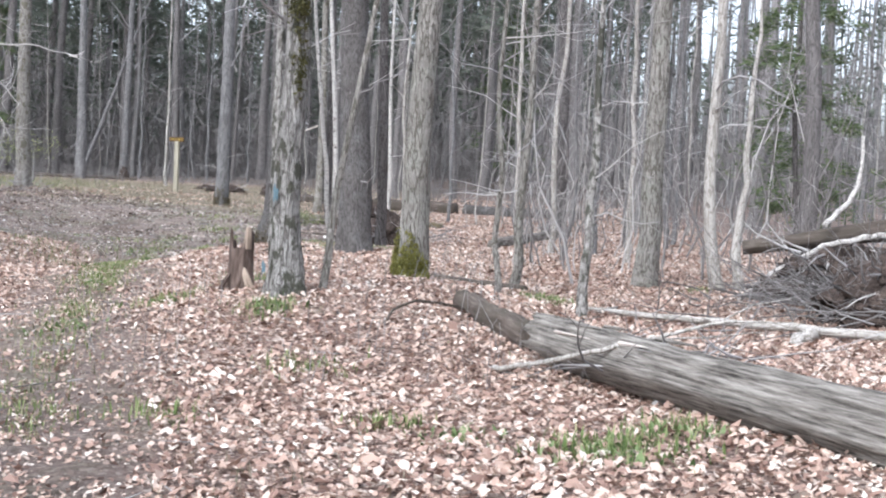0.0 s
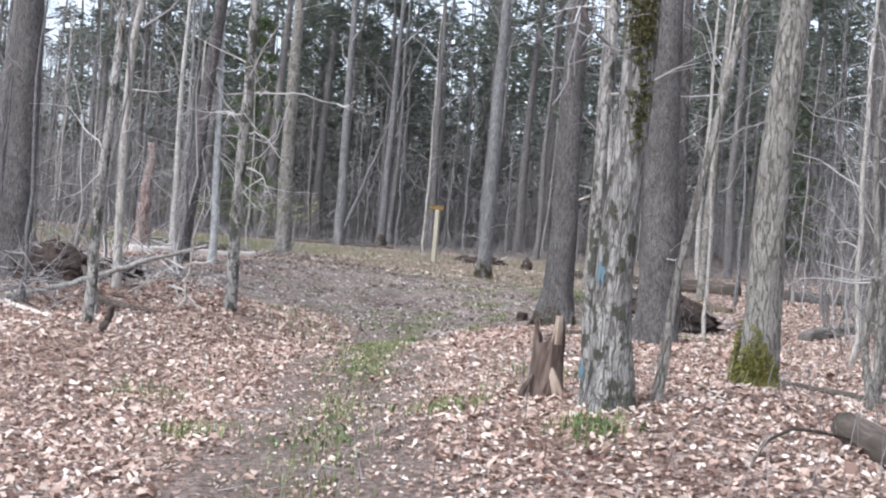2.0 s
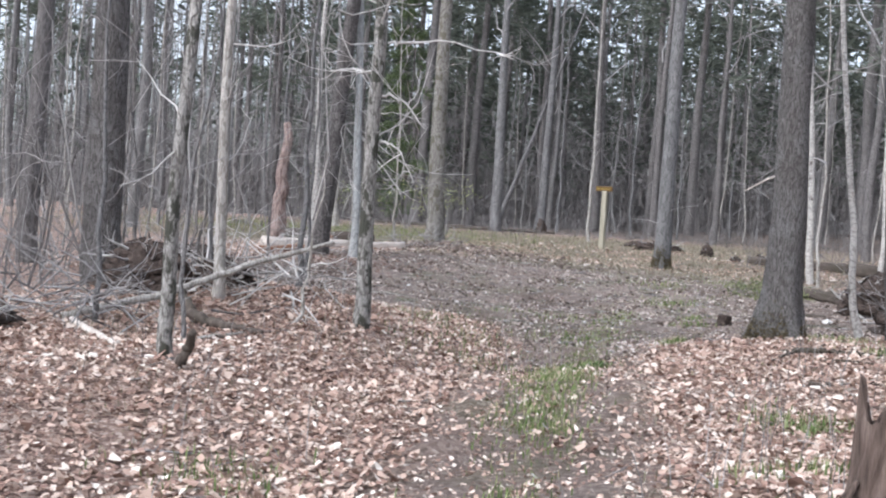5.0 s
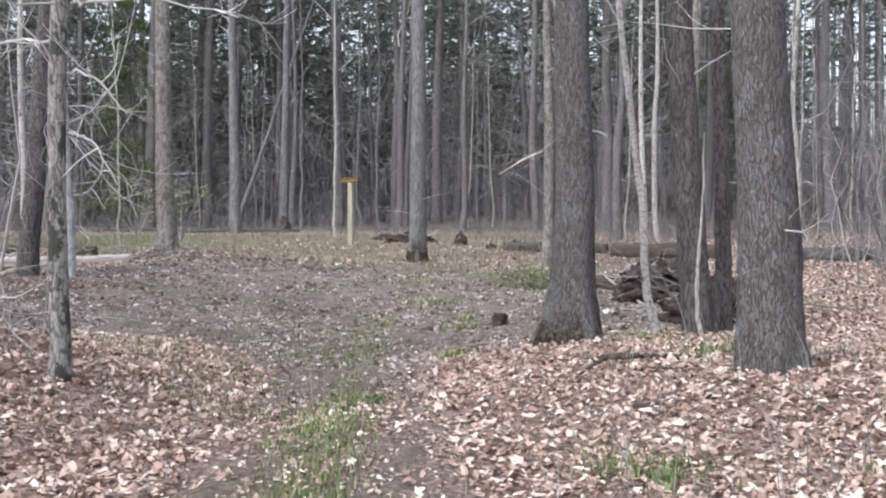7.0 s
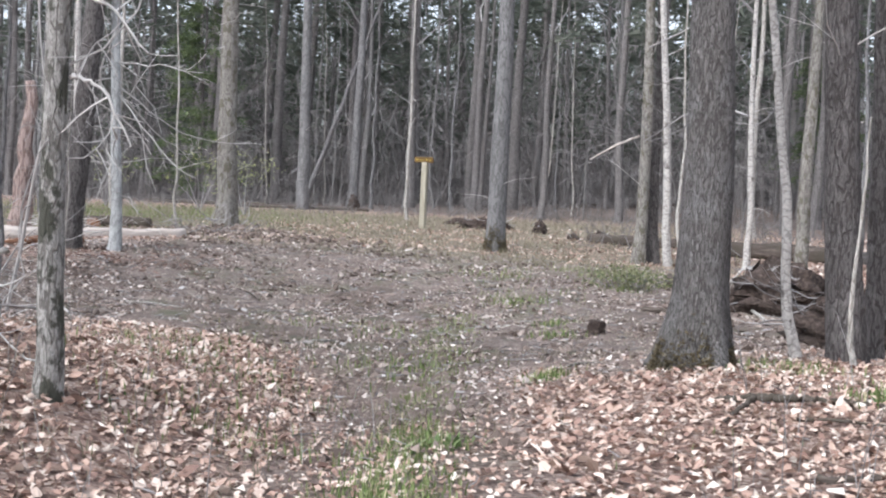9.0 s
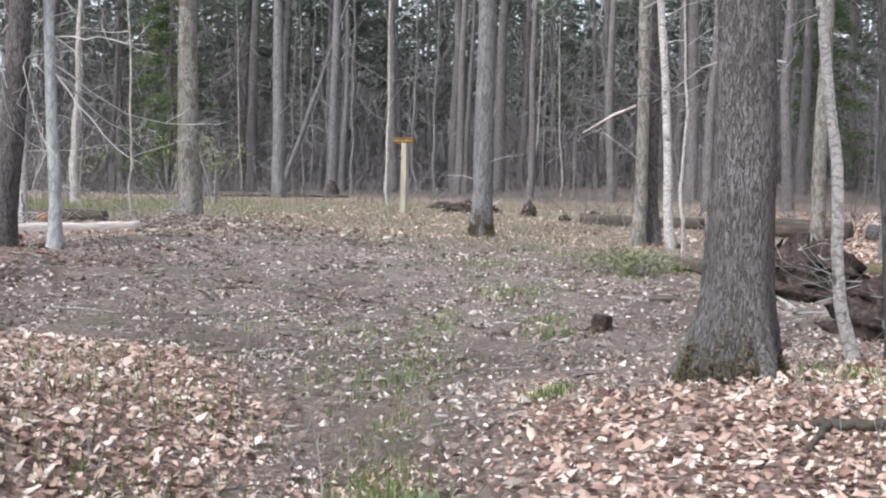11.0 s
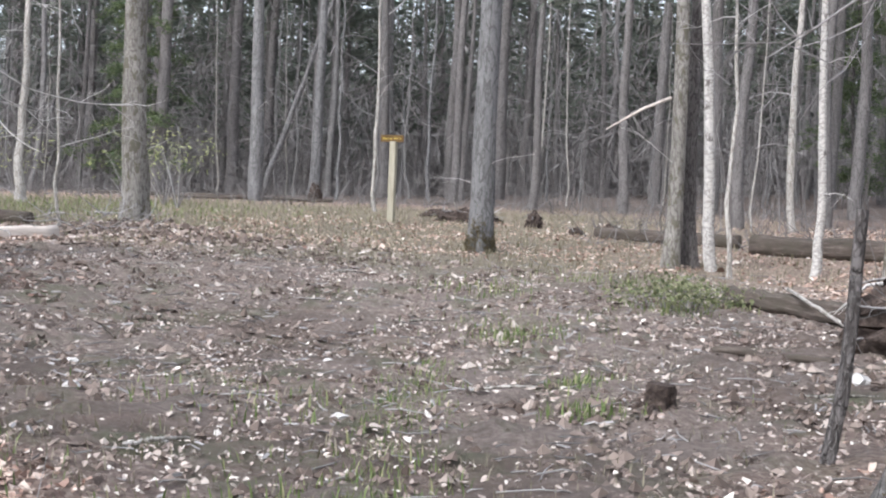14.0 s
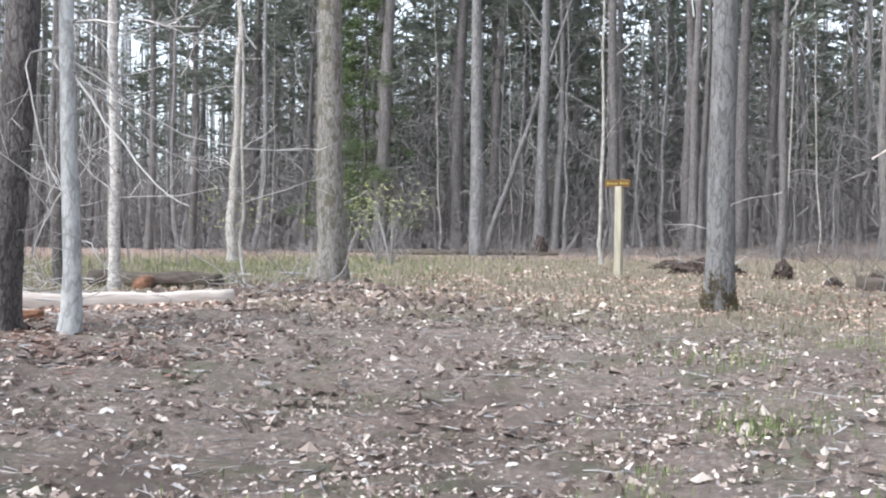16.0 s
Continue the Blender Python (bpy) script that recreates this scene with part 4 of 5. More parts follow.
def log(name, a, b, ra, rb, mat, label, sag=0.0, sides=20, rough=0.05, seed=0, wander=0.03, category="log"):
    """A fallen stem from a to b. Ends given as (x, y) lie on the ground; (x, y, z) stands free."""
    g = np.random.RandomState(seed + 900)
    p0 = np.array([*a, gz(*a) + ra * 0.75]) if len(a) == 2 else np.array(a, float)
    p1 = np.array([*b, gz(*b) + rb * 0.75]) if len(b) == 2 else np.array(b, float)
    k = 18
    f = np.linspace(0, 1, k)[:, None]
    axis = p1 - p0
    ln = np.linalg.norm(axis)
    z = axis / ln
    x = np.cross(z, (0, 0, 1))
    x /= np.linalg.norm(x)
    y = np.cross(z, x)
    local = np.zeros((k, 3))
    local[:, 2] = f[:, 0] * ln
    local[:, :2] = np.cumsum(g.normal(size=(k, 2)), 0) * wander * 0.4
    local[:, :2] -= local[0, :2] + f * (local[-1, :2] - local[0, :2])
    local[:, 1] += sag * np.sin(np.pi * f[:, 0])
    ridge = 1 + 0.05 * np.sin(np.linspace(0, 2 * np.pi, sides, endpoint=False) * 5 + 1)[None] + rough * 0.6 * g.normal(size=(1, sides)) + rough * 0.5 * g.normal(size=(k, sides))
    s = Soup()
    s.tube(local, ra + (rb - ra) * f[:, 0], sides, lumps=ridge)
    ob = new(name, s.mesh(name, mat))
    m = Matrix((x, y, z)).transposed().to_4x4()
    m.translation = p0
    ob.matrix_world = m
    return tagged(ob, label, category)


def bent(name, pts, radii, mat, label, category, seed=0, sides=9, forks=()):
    """A crooked stem on the ground. pts: (x, y, height of its middle over the ground); forks: more stems of the same wood."""
    g = np.random.RandomState(seed + 700)
    x0, y0 = pts[0][:2]
    base = np.array([x0, y0, gz(x0, y0)])
    root = thing(name, *base, label, category)
    for i, (line, rr) in enumerate(((pts, radii), *forks)):
        P = np.array([(x, y, gz(x, y) + h) for x, y, h in line]) - base
        seg = np.concatenate([[0], np.cumsum(np.linalg.norm(np.diff(P, axis=0), axis=1))])
        f = np.linspace(0, seg[-1], 8 * len(line))
        Q = np.stack([np.interp(f, seg, P[:, k]) for k in range(3)], -1)
        for _ in range(2):
            Q[1:-1] = (Q[:-2] + 2 * Q[1:-1] + Q[2:]) / 4
        R = np.interp(f, seg, rr)
        Q = Q + g.normal(size=Q.shape) * R[:, None] * 0.18
        s = Soup()
        s.tube(Q, R, sides, 0.07, seed)
        part("fork" if i else "stem", s.mesh("stem", mat), root)


def split_log(a, b, ra, rb, label, seed):
    """A weathered barkless log with long drying cracks and a splintered end at a."""
    g = np.random.RandomState(seed)
    a, b = np.array(a, float), np.array(b, float)
    ln = np.linalg.norm(b - a)
    root = thing("fallen_log", *a, label, "log")
    w = (b - a) / ln
    u = np.cross(w, (0, 0, 1))
    u /= np.linalg.norm(u)
    v = np.cross(u, w)
    k, sides = 70, 72
    ang = np.linspace(0, 2 * np.pi, sides, endpoint=False)
    far = np.concatenate([np.linspace(0, 0.6, 16), np.linspace(0.6, ln, k - 15)[1:]])
    groove = np.zeros((k, sides))
    for c in range(26):
        mid, width, deep = g.uniform(0, 6.28) + g.normal() * 0.05 * np.cumsum(np.ones(k)) / k, g.uniform(0.03, 0.09), g.uniform(0.02, 0.12)
        lo, span = g.uniform(-1, ln), g.uniform(1.5, 5)
        fade = np.clip(np.minimum(far - lo, lo + span - far) / 0.4, 0, 1)
        away = np.abs((ang[None] - mid[:, None] + np.pi) % (2 * np.pi) - np.pi)
        groove -= deep * fade[:, None] * np.exp(-(away / width) ** 2)
    broad = 0.05 * np.sin(2 * ang + 0.6) + 0.035 * np.sin(5 * ang + 2) + 0.02 * g.normal(size=sides)
    swell = 0.05 * np.sin(far * 1.3 + 1) + 0.02 * np.sin(far * 4.1)
    r = (ra + (rb - ra) * far / ln)[:, None] * (1 + groove + broad[None] + swell[:, None] + 0.012 * g.normal(size=(k, sides)))
    jag = np.repeat(g.uniform(-0.22, 0.3, sides // 4), 4) + g.normal(size=sides) * 0.03 - 0.16 * np.cos(ang - 1.2)
    along = far[:, None] + jag[None] * np.exp(-far / 0.25)[:, None]
    V = along[..., None] * w + r[..., None] * (np.cos(ang)[None, :, None] * u + np.sin(ang)[None, :, None] * v)
    core = along[:1, :, None] * w * 1.0 + 0.25 * w + 0.55 * r[:1, :, None] * (np.cos(ang)[None, :, None] * u + np.sin(ang)[None, :, None] * v)
    V = np.concatenate([core, V]).reshape(-1, 3)
    i, j = np.meshgrid(np.arange(k), np.arange(sides), indexing="ij")
    q = np.stack([i * sides + j, i * sides + (j + 1) % sides, (i + 1) * sides + (j + 1) % sides, (i + 1) * sides + j], -1).reshape(-1, 4)
    ob = part("body", fast_mesh("body", np.concatenate([V @ np.stack([u, v, w], 1)]), None, [LOG_GREY], True, quads=q), root)
    m = Matrix((u, v, w)).transposed().to_4x4()
    ob.matrix_local = m
    for c in range(7):
        t, n = g.uniform(0.2, 2.6), Soup()
        th, rr = g.uniform(0.4, 2.4), ra * 1.04
        p = np.array([math.cos(th) * rr, math.sin(th) * rr, t])
        n.tube([p, p + (0.01, 0.012, g.uniform(0.15, 0.35)), p + (0.0, 0.02, g.uniform(0.4, 0.7))], [0.022, 0.016, 0.004], 5, 0.1, c)
        part("splinter", n.mesh("splinter", LOG_PALE if c % 2 else LOG_GREY, False), root, "loose pale splinter").matrix_local = m


split_log((0.95, 10.7, 0.22), (3.27, 3.9, 0.36), 0.215, 0.235, "weathered grey barkless log with long cracks", 5)
bent("fallen_branch", ((0.43, 10.04, 0.02), (0.82, 9.55, 0.19), (1.22, 9.08, 0.36), (1.6, 8.9, 0.47), (2.05, 8.68, 0.61), (2.55, 8.5, 0.6)), (0.024, 0.022, 0.02, 0.017, 0.012, 0.004), BARK_PALE, "long pale stick propped across a grey log", "branch", 1,
     forks=((((1.6, 8.9, 0.47), (2.0, 8.95, 0.47), (2.45, 9.0, 0.5)), (0.01, 0.007, 0.003)), (((2.05, 8.68, 0.61), (2.3, 8.75, 0.72), (2.6, 8.8, 0.76)), (0.008, 0.006, 0.003))))
bent("arched_root", ((-0.56, 11.15, -0.02), (-0.5, 11.25, 0.12), (-0.3, 11.6, 0.17), (-0.1, 11.9, 0.14), (0.15, 12.3, 0.08), (0.39, 12.6, 0.0)), (0.013, 0.013, 0.014, 0.014, 0.012, 0.008), LOG_BROWN, "thin dark root arching out of leaves", "root", 2)
bent("fallen_branch", ((3.9, 15.9, 0.02), (4.3, 15.78, 0.4), (4.9, 15.6, 0.75), (5.64, 15.39, 0.88), (6.5, 15.0, 0.7), (7.37, 14.59, 0.2)), (0.03, 0.035, 0.038, 0.042, 0.04, 0.035), BARK_WHITE, "white arched branch against a fallen trunk", "branch", 3, 10)
bent("fallen_branch", ((-3.2, 20.92, 0.0), (-2.95, 20.72, 0.05), (-2.84, 20.62, 0.07), (-2.4, 20.58, 0.04), (-2.05, 20.5, 0.02)), (0.028, 0.032, 0.034, 0.028, 0.018), LOG_BROWN, "crooked dark forked branch half sunk in leaves", "branch", 4,
     forks=((((-2.92, 20.68, 0.06), (-3.05, 20.3, 0.05), (-3.2, 19.9, 0.02)), (0.024, 0.018, 0.01)),))
bent("fallen_pole", ((-9.8, 16.75, 0.04), (-9.2, 17.6, 0.22), (-8.6, 18.45, 0.42), (-8.02, 19.24, 0.66)), (0.045, 0.04, 0.034, 0.024), BARK_PALE, "long pale pole leaning over brush", "branch", 5, 10)
bent("curved_log", ((-9.3, 18.05, 0.34), (-9.0, 17.7, 0.18), (-8.7, 17.45, 0.07), (-8.3, 17.3, 0.05), (-7.85, 17.3, 0.02)), (0.035, 0.05, 0.062, 0.05, 0.03), LOG_BROWN, "curved dark rotten log on the leafy bank", "log", 6, 14)
bent("fallen_branch", ((-8.25, 16.5, 0.02), (-8.1, 16.8, 0.04), (-7.95, 17.1, 0.05)), (0.02, 0.018, 0.01), BARK_PALE, "pale stick lying on the bank", "branch", 7)
bent("fallen_branch", ((-9.6, 16.65, 0.05), (-9.0, 16.15, 0.05), (-8.4, 15.65, 0.03)), (0.035, 0.033, 0.026), LOG_PALE, "pale barkless stick in the brush", "branch", 8)
for wx, wy, ln, turn, k in ((-4.4, 23.2, 0.5, 0.4, 1), (-2.4, 19.9, 0.7, -0.6, 2), (-1.2, 20.6, 0.6, 1.9, 3), (-6.9, 30.9, 0.55, 0.2, 4), (-9.8, 29.2, 0.7, 2.4, 5), (-5.6, 27.6, 0.6, 0.1, 6), (-8.4, 33.6, 0.5, 0.3, 7), (-11.2, 30.6, 0.5, -0.5, 8), (-7.4, 24.9, 0.45, 0.9, 9), (-3.1, 27.4, 0.8, 0.05, 10), (-12.3, 33.8, 0.6, 0.8, 11), (-10.2, 26.6, 0.8, 0.25, 12)):
    cx, cy = math.cos(turn) * ln / 2, math.sin(turn) * ln / 2
    bent("stick", ((wx - cx, wy - cy, 0.01), (wx + cy * 0.12, wy - cx * 0.12, 0.04), (wx + cx, wy + cy, 0.025)), (0.014, 0.013, 0.006), (BARK_PALE, LOG_GREY, LOG_BROWN)[k % 3], "short dead stick lying on the ground", "branch", 20 + k, 6)
log("fallen_log", (0.19, 12.75), (0.86, 11.15), 0.12, 0.14, LOG_BROWN, "rotten mossy piece of broken log", seed=2, rough=0.09)
log("fallen_branch", (0.51, 10), (1.21, 9.6), 0.02, 0.012, BARK_PALE, "pale stick lying beside a grey log", seed=5, sides=8, category="branch")
log("fallen_log", (1.7, 14.9), (5.19, 11.1), 0.03, 0.055, BARK_PALE, "thin pale birch log lying on leaves", seed=6, sides=12)
log("wood_block", (3.61, 12.1), (3.9, 12.5), 0.065, 0.07, BARK_PALE, "short pale sawn block of wood", seed=7, sides=16, rough=0.02)
log("fallen_tree", (4.05, 16.44, 0.94), (9.39, 14.98, 2.04), 0.09, 0.25, LOG_BROWN, "dark mossy trunk fallen onto a root mass", seed=8, rough=0.08)
log("fallen_branch", (4.98, 15.89, 1.3), (5.49, 16.07, 2.53), 0.038, 0.02, BARK_WHITE, "curved white dead limb on a fallen trunk", sag=0.2, seed=11, sides=10, category="branch")
log("fallen_log", (-0.21, 17.6), (1.1, 16.6), 0.05, 0.06, LOG_BROWN, "dark thin log lying on leaves", seed=12)
log("fallen_log", (0.94, 25.8), (2.89, 30.5), 0.12, 0.14, LOG_GREY, "grey-brown sawn log lying on dry leaves", seed=14)
log("broken_stub", (-7.51, 15.27), (-7.36, 15.15, gz(-7.4, 15.2) + 0.33), 0.042, 0.035, LOG_BROWN, "short dark broken stub in the leaves", seed=19, sides=9, category="branch")
log("fallen_log", (-15.47, 31.79), (-13.17, 34.79), 0.16, 0.12, LOG_PALE, "pale barkless log lying across the clearing's edge", seed=20, sides=16)
log("rotten_log", (-14.96, 30.59), (-13.87, 31.89), 0.07, 0.06, ROTTEN, "crumbling orange rotten log under a pale one", seed=21, rough=0.12)
log("fallen_log", (-18.38, 38.79), (-15.37, 38.09), 0.16, 0.14, LOG_BROWN, "brown log behind a pale barkless log", seed=22)
log("fallen_log", (-17.68, 39.79), (-16.27, 37.19), 0.12, 0.12, ROTTEN, "rotten reddish log crossing another", seed=23)
log("fallen_branch", (-14.37, 32.89), (-15.12, 34.18, 1.39), 0.03, 0.018, BARK_DARK, "dark stick leaning on a pale log", seed=24, sides=8, category="branch")
log("fallen_log", (-5.65, 44.39), (-2.74, 43.09), 0.15, 0.15, LOG_BROWN, "brown log at the edge of the forest", seed=25)
log("fallen_log", (-2.59, 41.69), (0.17, 40.19), 0.22, 0.22, LOG_BROWN, "thick brown log with a broken end", seed=26, rough=0.09)
log("fallen_log", (0.47, 39.99), (4.17, 38.59), 0.2, 0.2, BARK_OAK, "mossy log among thin birches", seed=27)
log("fallen_log", (-3.52, 33.3), (-2.22, 31.2), 0.12, 0.15, LOG_BROWN, "dark rotten log beside an uprooted root mass", seed=28, rough=0.12)
log("fallen_log", (-1.22, 33.5), (-0.22, 32.6), 0.09, 0.09, MOSS_BROWN, "short moss-covered log lying on leaves", seed=29)
log("fallen_branch", (-3.91, 29.4), (-2.91, 29), 0.045, 0.04, LOG_BROWN, "flat dark piece of wood on dirt", seed=30, sides=8, category="branch")
log("fallen_branch", (-2.94, 32.39, 0.69), (-2.21, 28.6), 0.018, 0.025, BARK_PALE, "pale stick leaning from a rotten log", seed=31, sides=7, category="branch")
log("fallen_branch", (-2.62, 20.1), (-1.92, 19.1), 0.02, 0.03, LOG_BROWN, "dark stick on pale leaves", seed=32, sides=7, category="branch")
log("fallen_branch", (-2.72, 18.6), (-1.62, 18.9), 0.028, 0.02, LOG_BROWN, "forked dark stick on pale leaves", seed=33, sides=7, category="branch")
log("fallen_branch", (-20.6, 57.48), (-15.1, 57.98), 0.08, 0.06, LOG_BROWN, "thin log lying at the forest edge", seed=34, sides=8, category="branch")
log("fallen_log", (-25.1, 59.98), (-19.6, 59.18), 0.1, 0.08, LOG_BROWN, "thin log lying in forest litter", seed=35, sides=8)
log("fallen_branch", (-1.42, 22.9), (-0.11, 22.4), 0.03, 0.02, BARK_PALE, "pale stick in leaves behind a dark trunk", seed=36, sides=7, category="branch")


def root_mass(x, y, w, d, tall, label, seed, spikes=14):
    """An uprooted plate of soil and roots: a lumpy heap with root ends."""
    g = np.random.RandomState(seed)
    root = thing("root_mass", x, y, gz(x, y) - 0.05, label, "root mass")
    k, sides = 13, 30
    f = np.linspace(0, 1, k)
    ang = np.linspace(0, 2 * np.pi, sides, endpoint=False)
    v = []
    for i in range(k):
        r = (1 - f[i] ** 2.2) ** 0.5 if i < k - 1 else 0.05
        for a in ang:
            q = r * (1 + 0.16 * g.normal())
            v.append((math.cos(a) * w / 2 * q, math.sin(a) * d / 2 * q, tall * f[i] * (1 + 0.12 * g.normal()) - 0.05 * (i == 0)))
    i, j = np.meshgrid(np.arange(k - 1), np.arange(sides), indexing="ij")
    q = np.stack([i * sides + j, i * sides + (j + 1) % sides, (i + 1) * sides + (j + 1) % sides, (i + 1) * sides + j], -1).reshape(-1, 4)
    part("soil", fast_mesh("soil", np.array(v), None, [CLAY], True, quads=q), root)
    for n in range(spikes):
        s = Soup()
        a, z = g.uniform(0, 6.28), tall * g.uniform(0.15, 0.95)
        bough(s, g, (math.cos(a) * w * 0.3, math.sin(a) * d * 0.3, z), (math.cos(a), math.sin(a), g.uniform(-0.4, 0.6)), g.uniform(0.3, 0.8) * w * 0.5, 0.02, 1, 0.02, 4)
        part("root", s.mesh("root", TWIG if n % 3 else TWIG_PALE), root, "exposed root")


root_mass(-1.91, 29.9, 1.5, 1.1, 0.75, "uprooted mass of dark soil and roots", 1)
root_mass(-1.31, 26.6, 1.5, 0.9, 0.6, "dark soil heap with roots behind pine trunks", 2)
root_mass(5.3, 13.6, 2.0, 1.4, 0.75, "dark heap of soil, roots and brush", 3, 26)
root_mass(5.35, 15.75, 2.3, 1.0, 0.72, "dark root plate under a fallen trunk", 4, 22)
root_mass(-10.0, 18.5, 1.15, 0.6, 0.58, "brown root plate among bank brush", 5, 16)
# Added heap: its dark soil stands in for a shaded hollow in the bank.
root_mass(-9.35, 19.1, 0.8, 0.5, 0.36, "dark soil heap standing in for a shaded bank hollow", 15, 8)
root_mass(-9.07, 48.59, 1.6, 0.7, 0.35, "low dark heap of brush beside the sign", 7, 12)
root_mass(-5.35, 44.79, 0.5, 0.4, 0.3, "small dark rotten stump at the forest edge", 8, 4)
root_mass(-7.26, 47.29, 0.42, 0.4, 0.4, "dark red-brown rotten stump on straw grass", 11, 4)
root_mass(-6.15, 45.39, 0.38, 0.35, 0.2, "small dark mossy stump on dry leaves", 12, 3)
root_mass(-15.8, 58.28, 0.5, 0.45, 0.6, "dark broken stump at the forest edge", 13, 3)
root_mass(-10.08, 50.49, 1.2, 0.5, 0.22, "heap of dead brush behind the sign", 14, 5)
root_mass(-15.06, 28.19, 1.2, 0.8, 0.3, "low heap of reddish rotten wood", 9, 10)
root_mass(-10.34, 15.99, 1.1, 0.8, 0.3, "brown heap of brush on the bank", 10, 18)


def low_stump(x, y, r, tall, label, seed):
    """A knee-low rotten stump: ribbed sides, uneven flat top, a few root ends."""
    g = np.random.RandomState(seed)
    root = thing("tree_stump", x, y, gz(x, y) - 0.03, label, "stump")
    z = np.linspace(0, 1, 7)
    s = Soup()
    ang = np.linspace(0, 2 * np.pi, 16, endpoint=False)
    ribs = 1 + 0.1 * np.cos(5 * ang + seed)[None] * (1.4 - z[:, None]) + 0.06 * g.normal(size=(7, 16))
    s.tube(np.stack([0.02 * z, 0 * z, tall * z], -1), r * np.array([1.25, 1.1, 1.0, 0.97, 0.98, 0.96, 0.86]), 16, lumps=ribs)
    part("body", s.mesh("body", CLAY, False), root)
    for k in range(4):
        a, n = k * 1.57 + g.uniform(-0.5, 0.5), Soup()
        c = np.array([math.cos(a), math.sin(a), 0])
        n.tube([c * r * 0.8 + (0, 0, 0.07), c * r * 1.5 + (0, 0, 0.05), c * r * 2.2 + (0, 0, 0.01)], [0.03, 0.022, 0.01], 6, 0.1, k)
        part("root", n.mesh("root", CLAY), root)


low_stump(-4.42, 26.8, 0.115, 0.23, "small dark rotten stump on bare dirt", 2)


def brush_pile(x, y, w, n, label, seed, mat=TWIG):
    g = np.random.RandomState(seed)
    s = Soup()
    for i in range(n):
        px, py = x + g.normal() * w * 0.4, y + g.normal() * w * 0.3
        a = g.uniform(0, 6.28)
        bough(s, g, (px, py, gz(px, py) + g.uniform(0.0, 0.35)), (math.cos(a), math.sin(a), g.uniform(-0.05, 0.35)), g.uniform(0.5, 1.5), 0.012, 1, 0.03, 4)
    tagged(new("brush_pile", s.mesh("brush_pile", mat)), label, "brush", kind="stuff")


brush_pile(5.0, 13.6, 2.2, 90, "tangle of dark dead twigs by a fallen trunk", 1, TWIG_DARK)
brush_pile(4.9, 14.9, 2.0, 150, "dark tangle of dead twigs before a root plate", 8, TWIG_DARK)
brush_pile(-9.94, 16.89, 1.7, 50, "tangle of thin dead branches on the bank", 2)
brush_pile(-1.21, 27.5, 1.8, 26, "tangle of dead twigs round a root mass", 3)
brush_pile(-9.26, 18.89, 1.7, 50, "pale dead twigs lying on the bank", 5, TWIG_PALE)
brush_pile(1.71, 9.3, 0.9, 16, "dark thin twigs caught under a grey log", 6)
brush_pile(-13.27, 36.59, 1.4, 24, "dead twigs strewn over a dirt mound", 7)
brush_pile(-15.57, 32.49, 2.6, 30, "tangle of pale dead twigs among logs", 4, TWIG_PALE)


# ---- sign post ----
def trail_sign():
    x, y = -10.79, 47.29
    root = thing("trail_sign", x, y, gz(x, y), "brown trail sign with yellow lettering on a wooden post", "sign", turn=-14)

    def box(name, w, d, h, cx, cy, cz, mat, parent, label="", bevel=0.008):
        bm = bmesh.new()
        bmesh.ops.create_cube(bm, size=1)
        bmesh.ops.scale(bm, vec=(w, d, h), verts=bm.verts)
        bmesh.ops.bevel(bm, geom=bm.edges[:], offset=bevel, segments=1, affect="EDGES")
        me = bpy.data.meshes.new(name)
        bm.to_mesh(me)
        bm.free()
        me.materials.append(mat)
        return part(name, me, parent, label, (cx, cy, cz))

    box("post", 0.165, 0.14, 2.1, 0, 0, 0.92, POST_WOOD, root, "pale sawn wooden post", 0.012)
    board = box("board", 0.62, 0.04, 0.17, -0.03, -0.02, 2.04, SIGN_BROWN, root, "dark brown board", 0.006)
    for i, (cx, w, h) in enumerate(((-0.2, 0.045, 0.075), (-0.145, 0.035, 0.055), (-0.095, 0.035, 0.055), (-0.045, 0.035, 0.055), (0.0, 0.02, 0.055), (0.07, 0.04, 0.075), (0.12, 0.035, 0.055), (0.165, 0.03, 0.055), (0.205, 0.03, 0.06))):
        box("letter_bar", w * 0.6, 0.008, h * 0.62, cx * 1.15, -0.024, -0.005 if h < 0.07 else 0.004, SIGN_YELLOW, board, "yellow paint", 0.002)


trail_sign()


# ---- small plants and loose litter ----
def blades(g, x, y, size, lean=0.5, width=0.07):
    n = len(x)
    z = height(x, y)
    a, t = g.uniform(0, 6.28, n), size * g.uniform(0.5, 1.3, n)
    w = np.maximum(t * width, 0.003)
    bend = g.uniform(0.1, lean, n) * t
    dx, dy = np.cos(a), np.sin(a)
    base = np.stack([x, y, z - 0.01], -1)
    side = np.stack([-dy * w, dx * w, 0 * w], -1)
    mid = base + np.stack([dx * bend * 0.35, dy * bend * 0.35, t * 0.6], -1)
    tip = base + np.stack([dx * bend, dy * bend, t], -1)
    v = np.stack([base - side, base + side, mid + side * 0.7, mid - side * 0.7, tip], 1).reshape(-1, 3)
    o = np.arange(n)[:, None] * 5
    tri = np.concatenate([o + np.array([[0, 1, 2]]), o + np.array([[0, 2, 3]]), o + np.array([[3, 2, 4]])])
    return v, tri


def grow(name, xs, ys, size, mat, label, seed, lean=0.6, width=0.07):
    v, t = blades(np.random.RandomState(seed), np.asarray(xs), np.asarray(ys), size, lean, width)
    tagged(new(name, fast_mesh(name, v, t, [mat])), label, "grass", kind="stuff")


